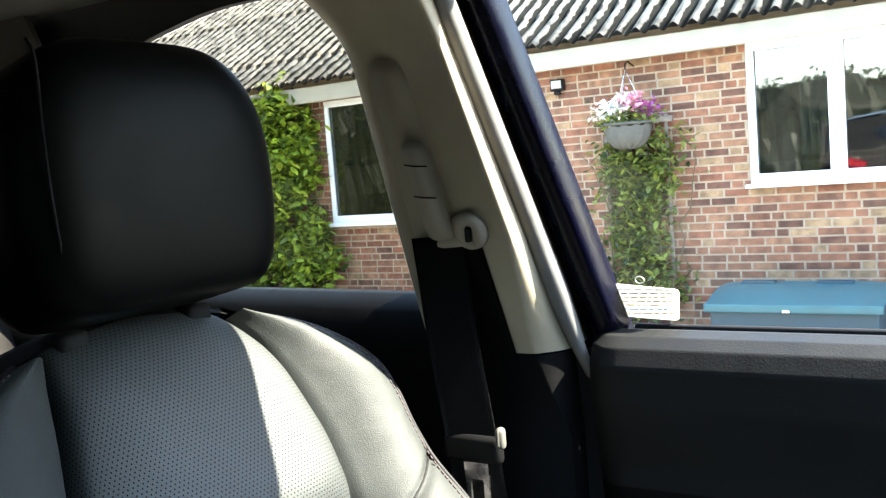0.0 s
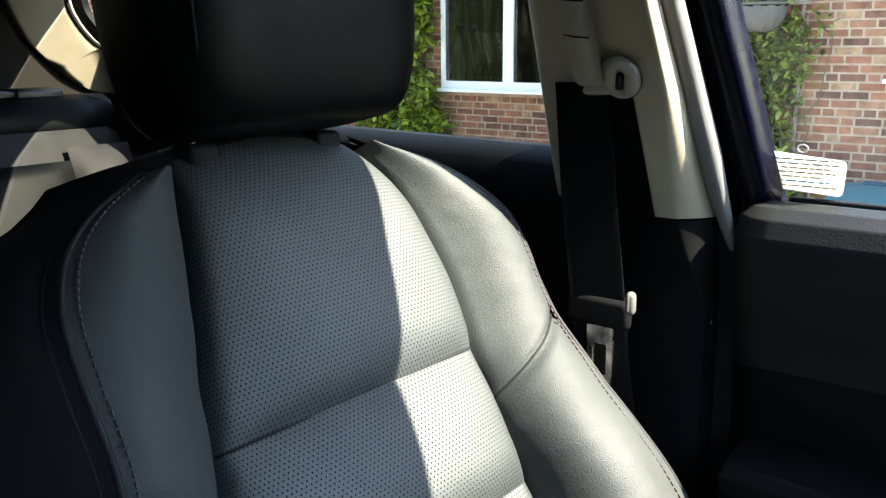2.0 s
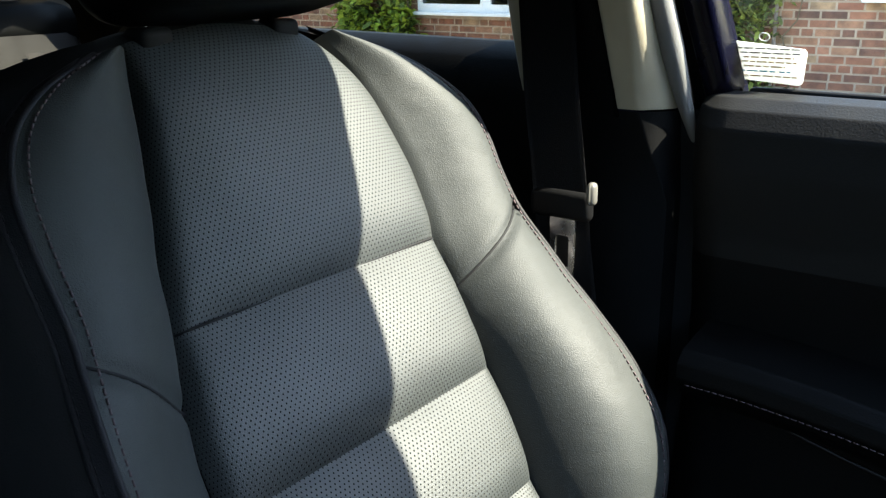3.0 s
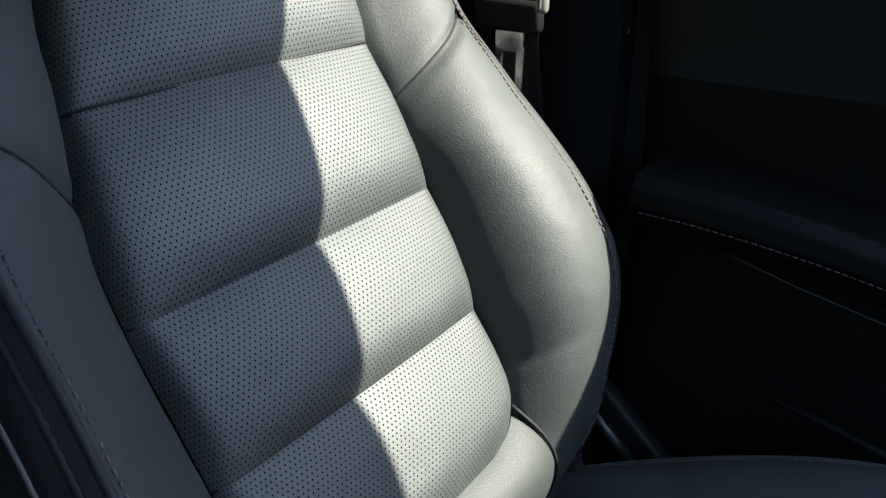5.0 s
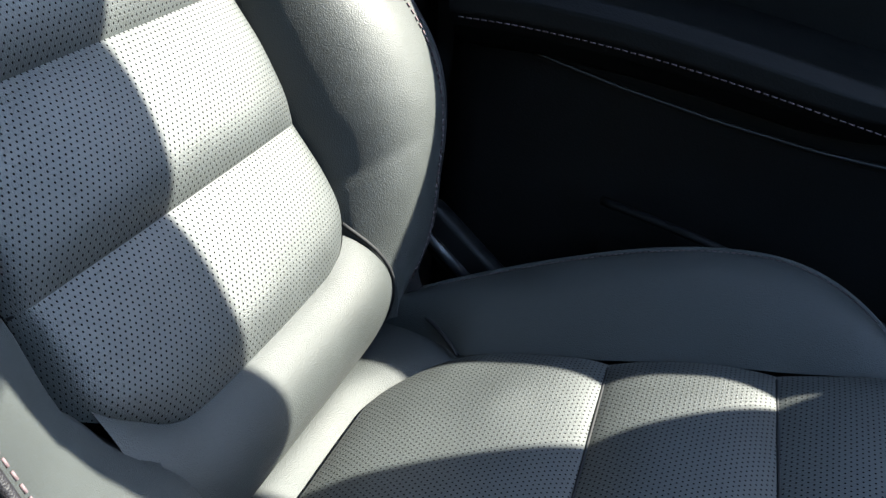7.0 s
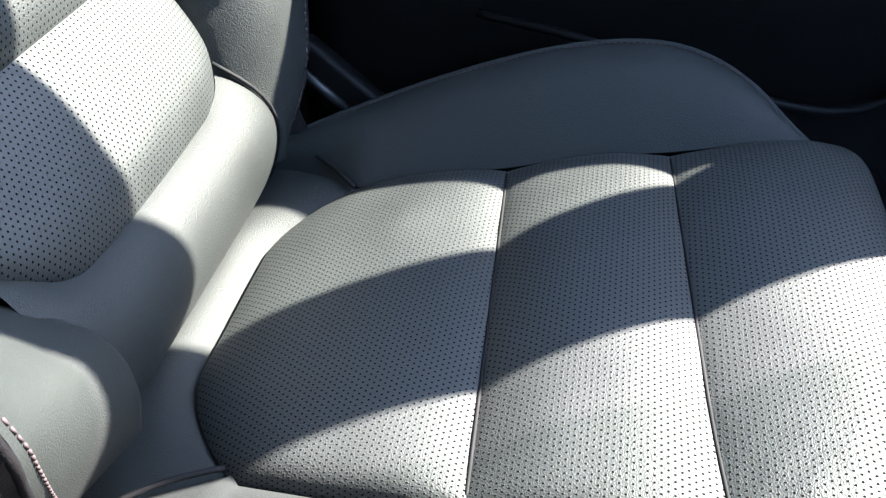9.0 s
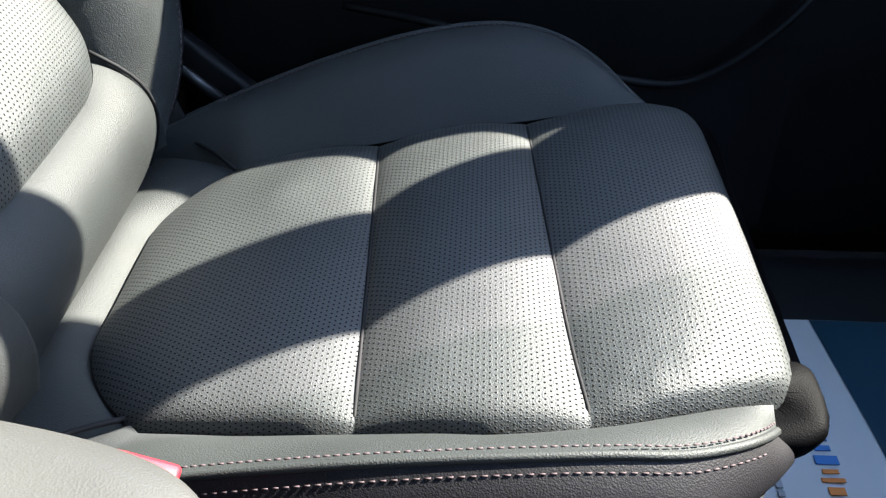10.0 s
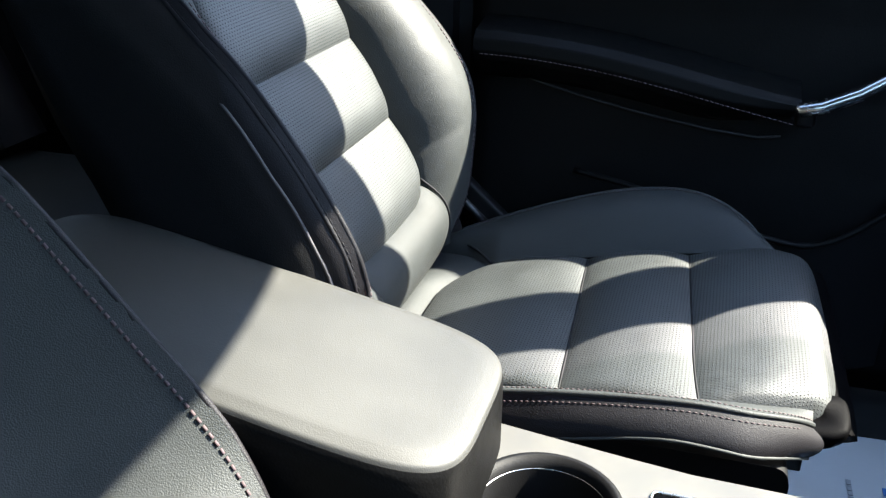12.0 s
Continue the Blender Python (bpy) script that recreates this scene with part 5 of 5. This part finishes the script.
drape(-1.24, -0.98, 1.30, 2.06, WY + 0.30, 6, 0.012, "curtain", CURTAIN, "grey pleated curtain")
part("window_board", box(-0.35 - HO.x, 0.25, 1.24, 2.3, 0.22, 0.04), WOOD, house)
# fascia and gutter
part("fascia", box(-6.0 - HO.x, -0.17, 2.215, 26.0, 0.025, 0.15, 0.003), FASCIA, house, "aged cream fascia board")
part("soffit", box(-6.0 - HO.x, -0.085, 2.165, 26.0, 0.17, 0.012), FASCIA, house)


# sheets in overlapping courses, each lifted over the next at its lower edge
COURSES = [(max(0, 1.25 * k - 0.75), 0.020) if h == 0 else (1.25 * k + 0.5, 0.0) for k in range(6) for h in (0, 1)]


def corr(u, v):
    x = -19 + 26.0 * u
    run, lift = COURSES[round(v * 11)]
    y, z = -0.26 + run, 2.315 + run * 0.60 + lift
    return Vector((x - HO.x, y, z + 0.029 * math.sin(2 * math.pi * x / 0.146) + 0.004 * noise.noise(Vector((x * 3, run, 0)))))


rf = net(corr, 2140, 11)
bmesh.ops.solidify(rf, geom=rf.faces[:], thickness=0.008)
part("roof", rf, CEMENT, house, "weathered corrugated fibre-cement roof")

# wall lamp, basket, plants, box
lamp = thing("wall_lamp", "small black flood lamp on the brick wall", "wall lamp", (-3.06, WY - 0.03, 2.02))
part("lamp_body", box(0, -0.03, 0, 0.12, 0.05, 0.095, 0.008), PLASTIC, lamp)
part("lamp_glass", box(0, -0.060, 0.004, 0.09, 0.012, 0.065, 0.004), PALE, lamp)
part("sensor", box(0, -0.04, -0.065, 0.05, 0.04, 0.03, 0.006), PLASTIC, lamp)

LEAF_RND = random.Random(11)


def leaves(bm, c, n, spread, size, r):
    for _ in range(n):
        p = Vector(c) + Vector((r.gauss(0, spread[0]), r.gauss(0, spread[1]), r.gauss(0, spread[2])))
        e = Euler((r.uniform(-0.9, 0.9), r.uniform(-0.9, 0.9), r.uniform(0, 6.28))).to_matrix()
        s = size * r.uniform(0.6, 1.5)
        vs = [bm.verts.new(p + e @ Vector(q) * s) for q in ((-1, 0, 0), (-0.25, -0.42, 0.08), (0.55, -0.35, 0.05), (1, 0, -0.1), (0.55, 0.35, 0.05), (-0.25, 0.42, 0.08))]
        bm.faces.new(vs)


basket = thing("hanging_basket", "grey half-round basket of white, pink and purple flowers", "flower basket", (-2.42, WY - 0.22, 1.60))
part("bowl", net(lambda u, v: Vector((0.19 * math.cos(2 * math.pi * u) * math.sin(v * 1.5 + 0.05) ** 0.8, 0.15 * math.sin(2 * math.pi * u) * math.sin(v * 1.5 + 0.05) ** 0.8, -0.19 * math.cos(v * 1.5) + 0.04 + 0.006 * math.sin(24 * math.pi * u))), 60, 16, close_u=True), STONE_POT, basket, "grey woven bowl")
part("rim", tube([(0.192 * math.cos(2 * math.pi * k / 32), 0.152 * math.sin(2 * math.pi * k / 32), 0.045) for k in range(32)], 0.012, 8, closed=True), STONE_POT, basket)
bm = bmesh.new()
leaves(bm, (0, 0, 0.10), 420, (0.11, 0.07, 0.04), 0.022, LEAF_RND)
leaves(bm, (-0.12, -0.05, 0.06), 120, (0.06, 0.04, 0.04), 0.020, LEAF_RND)
part("foliage", bm, LEAF_PALE, basket, "pale green trailing foliage", smooth=False)
for nm, cx, cz, m, n, sp in (("white_flowers", -0.10, 0.15, PETAL_WHITE, 240, 0.050), ("pink_flowers", 0.07, 0.21, PETAL_PINK, 110, 0.045), ("purple_flowers", 0.20, 0.15, PETAL_PURPLE, 60, 0.035), ("white_flowers", 0.02, 0.24, PETAL_WHITE, 40, 0.03)):
    bm = bmesh.new()
    leaves(bm, (cx, -0.07, cz), n, (sp * 1.2, 0.03, sp * 0.75), 0.024, LEAF_RND)
    part(nm, bm, m, basket, smooth=False)
for a in (0.4, 2.5, 4.6):
    part("chain", tube([(0.18 * math.cos(a), 0.14 * math.sin(a), 0.05), (0.0, 0.02, 0.46)], 0.003, 5), CHROME, basket)
part("hook", tube([(0.0, 0.22, 0.50), (0.0, 0.08, 0.53), (0.0, 0.02, 0.50), (0, 0.02, 0.46)], 0.006, 6), PLASTIC, basket)
rail = thing("wooden_trellis", "weathered wooden trellis rail behind the basket", "trellis", (-2.42, WY - 0.06, 1.2))
part("rail", box(0, 0, 0.46, 0.62, 0.03, 0.045, 0.004), WOOD, rail)
for x in (-0.25, -0.08, 0.08, 0.25):
    part("upright", box(x, 0.02, -0.15, 0.025, 0.02, 1.3, 0.003), WOOD, rail)


def climber(name, label, cx, z0, z1, half, mtl, n, size, seed, deep=0.10):
    r = random.Random(seed)
    ob = thing(name, label, "climbing plant", (cx, WY - 0.05, 0))
    bm = bmesh.new()
    for k in range(9):
        x = r.uniform(-half, half) * 0.4
        pts = [Vector((x, -0.02, 0))]
        for i in range(12):
            pts.append(pts[-1] + Vector((r.gauss(0, 0.05), r.gauss(0, 0.015), (z1 * 0.95) / 12)))
        tube(pts, [0.010 * (1 - i / 15) + 0.001 for i in range(13)], 5, bm=bm)
    part("stems", bm, BARK, ob, smooth=True)
    bm = bmesh.new()
    clumps = 70
    for k in range(clumps):
        v = r.random()
        z = z0 + (z1 - z0) * v
        w = half * (0.75 + 0.35 * math.sin(5 * v + seed)) * (1.0 - 0.25 * v)
        x = r.uniform(-w, w)
        leaves(bm, (x, -deep * r.uniform(0.2, 1.3) * (1.0 - 0.5 * abs(x) / max(w, 0.01)), z), n // clumps, (0.085, 0.05, 0.085), size, r)
    part("leaf_cover", bm, mtl, ob, label, smooth=False)
    return ob


climber("shrub", "green shrub trained against the brick wall", -2.40, 0.25, 1.50, 0.40, LEAF_PALE, 2800, 0.034, 3)
climber("vine", "dense dark green vine covering the house wall", -6.05, 0.0, 2.22, 0.80, LEAF, 11500, 0.050, 8, 0.22)
chest = thing("storage_box", "dark green plastic garden storage box against the wall", "storage box", (-1.16, 6.38, 0))
part("box_body", box(0, 0, 0.16, 1.08, 0.50, 0.32, 0.02), DARKBOX, chest)
part("lid", net(lambda u, v: Vector((-0.57 + 1.14 * u, -0.29 + 0.58 * v, 0.32 + 0.09 * math.sin(math.pi * min(1, 0.5 * v + 0.05)) - 0.02 * (abs(2 * u - 1) ** 8))), 40, 16), GREENBOX, chest, "faded green lid")
part("lid_edge", box(0, -0.288, 0.305, 1.14, 0.03, 0.06, 0.01), GREENBOX, chest)
for x in (-0.30, 0.22):
    part("hand_recess", box(x, 0.20, 0.412, 0.24, 0.09, 0.03, 0.010), DARKBOX, chest, "dark moulded hand recess")
part("latch", box(-0.02, -0.308, 0.29, 0.05, 0.012, 0.02, 0.003), CHROME, chest)
part("post", box(-0.43, 6.84, 0.55, 0.05, 0.05, 1.1, 0.004), WOOD, None, "grey wooden post by the wall", category="post")
# trees behind the camera for the window reflections
def tree(x, y, h, seed):
    r = random.Random(seed)
    ob = thing("tree", "broad green tree across the drive", "tree", (x, y, 0), group="trees across the drive")
    bm = bmesh.new()
    tube([(0, 0, 0), (0.1, 0, h * 0.3), (0.0, 0.1, h * 0.6)], [0.28, 0.2, 0.1], 8, bm=bm)
    for k in range(7):
        a = k * 0.9
        tube([(0.05, 0, h * (0.3 + 0.04 * k)), (1.2 * math.cos(a), 1.2 * math.sin(a), h * (0.5 + 0.04 * k)), (2.0 * math.cos(a), 2.0 * math.sin(a), h * (0.62 + 0.04 * k))], [0.12, 0.07, 0.02], 6, bm=bm)
    part("trunk", bm, BARK, ob)
    bm = bmesh.new()
    for k in range(70):
        d = Vector((r.gauss(0, 1), r.gauss(0, 1), r.gauss(0, 1))).normalized() * r.uniform(0.4, 1) ** 0.5
        leaves(bm, (d.x * 2.6, d.y * 2.6, h * 0.72 + d.z * h * 0.28), 50, (0.35, 0.35, 0.30), 0.11, r)
    part("crown", bm, HEDGE_LEAF, ob, smooth=False)


for x, y, h, sd in ((-9, -9, 8, 1), (8, -14, 8, 3), (-15, -12, 10, 4)):
    tree(x, y, h, sd)

def hedge(x0, y0, x1, y1, h, seed):
    """Unseen hedge, a leafy, uneven bank added to keep low sky light out of the car."""
    r = random.Random(seed)
    a, b = Vector((x0, y0, 0)), Vector((x1, y1, 0))
    side = (b - a).normalized().cross(Vector((0, 0, 1)))

    def f(u, v):
        p = a.lerp(b, u)
        ph = math.pi * v
        w = 0.7 * math.cos(ph)
        z = h * min(1, math.sin(ph) * 1.6)
        k = 0.35 * noise.noise(Vector((p.x * 0.9, p.y * 0.9, z * 0.9 + seed))) + 0.15 * noise.noise(Vector((p.x * 4, p.y * 4, z * 4)))
        return p + side * (w + k * (1 if w >= 0 else -1)) + Vector((0, 0, max(0, z + 1.2 * k * (z > h * 0.5))))
    ob = part("hedge", net(f, 160, 24), HEDGE_LEAF, None, "dark green hedge, unseen, added to block horizon light", category="hedge", group="garden hedges", smooth=False)
    bm = bmesh.new()
    for _ in range(1500):
        u, v = r.random(), r.uniform(0.05, 0.95)
        leaves(bm, f(u, v), 3, (0.12, 0.12, 0.12), 0.09, r)
    part("leaf_cover", bm, HEDGE_LEAF, ob, smooth=False)


# all three block horizon glow; the middle one is also mirrored in the windows
hedge(10.0, -14.0, 10.0, 5.0, 4.2, 1)
hedge(10.0, -9.5, -16.0, -9.5, 2.7, 2)
hedge(-16.0, -10.0, -16.0, 6.0, 4.0, 3)

# bricks, nearest stretch as single pieces
BW, BH, BG = 0.179, 0.0515, 0.0115


def brick_mesh(w):
    bm = bmesh.new()
    bmesh.ops.create_cube(bm, size=1)
    bmesh.ops.scale(bm, vec=(w, 0.02, BH), verts=bm.verts)
    for v in bm.verts:
        if v.co.y < 0:
            v.co.x *= 1 - 0.006 / w
            v.co.z *= 0.94
    me = bpy.data.meshes.new("brick")
    bm.to_mesh(me)
    bm.free()
    me.materials.append(BRICK)
    return me


FULL, HALFB, CUT = brick_mesh(BW), brick_mesh(0.085), brick_mesh(0.16)
rnd = random.Random(4)
rest = bmesh.new()
count = 0
for row in range(36):
    z = 0.02 + row * (BH + BG) + BH / 2
    if z + BH / 2 > 2.19:
        break
    x = -17.0 - (0.095 if row % 2 else 0) - rnd.uniform(0, 0.02)
    head = 0
    while x < 3.0:
        w = BW
        me = FULL
        head += 1
        if head % 2 == 0 if row % 4 == 1 else rnd.random() < 0.14:
            w, me = 0.085, HALFB
        x0, x1 = x, x + w
        x = x1 + BG
        whole = True
        for a, b, c, d in (WIN_R, WIN_L):
            if z + BH / 2 > b - 0.012 and z - BH / 2 < d and x1 > a - 0.006 and x0 < c + 0.006:
                whole = False
                if x0 < a:
                    x1 = a - 0.006
                elif x1 > c:
                    x0 = c + 0.006
                else:
                    x1 = x0
        if x1 - x0 < 0.03:
            continue
        w = x1 - x0
        jut = rnd.uniform(-0.0015, 0.0015)
        near = whole and -2.95 < x0 < -0.4 and 0.30 < z < 1.9 and count < 300
        if near:
            ob = new("brick", me)
            ob.location = ((x0 + x1) / 2 - HO.x, 0.0055 + jut, z)
            ob.parent = wall
            ob.location = Vector(((x0 + x1) / 2 - HO.x, 0.0055 + jut, z))
            count += 1
        else:
            vs = [rest.verts.new(((x0 + x1) / 2 - HO.x + sx * (w / 2 - (0.003 if sy < 0 else 0)), 0.0055 + jut + sy * 0.01, z + sz * (BH / 2) * (0.94 if sy < 0 else 1))) for sx in (-1, 1) for sy in (-1, 1) for sz in (-1, 1)]
            for f in ((0, 1, 5, 4), (0, 1, 3, 2), (4, 5, 7, 6), (1, 3, 7, 5), (0, 2, 6, 4)):
                rest.faces.new([vs[i] for i in f])
part("bricks", rest, BRICK, wall, "red and brown bricks", smooth=False, kind="stuff")
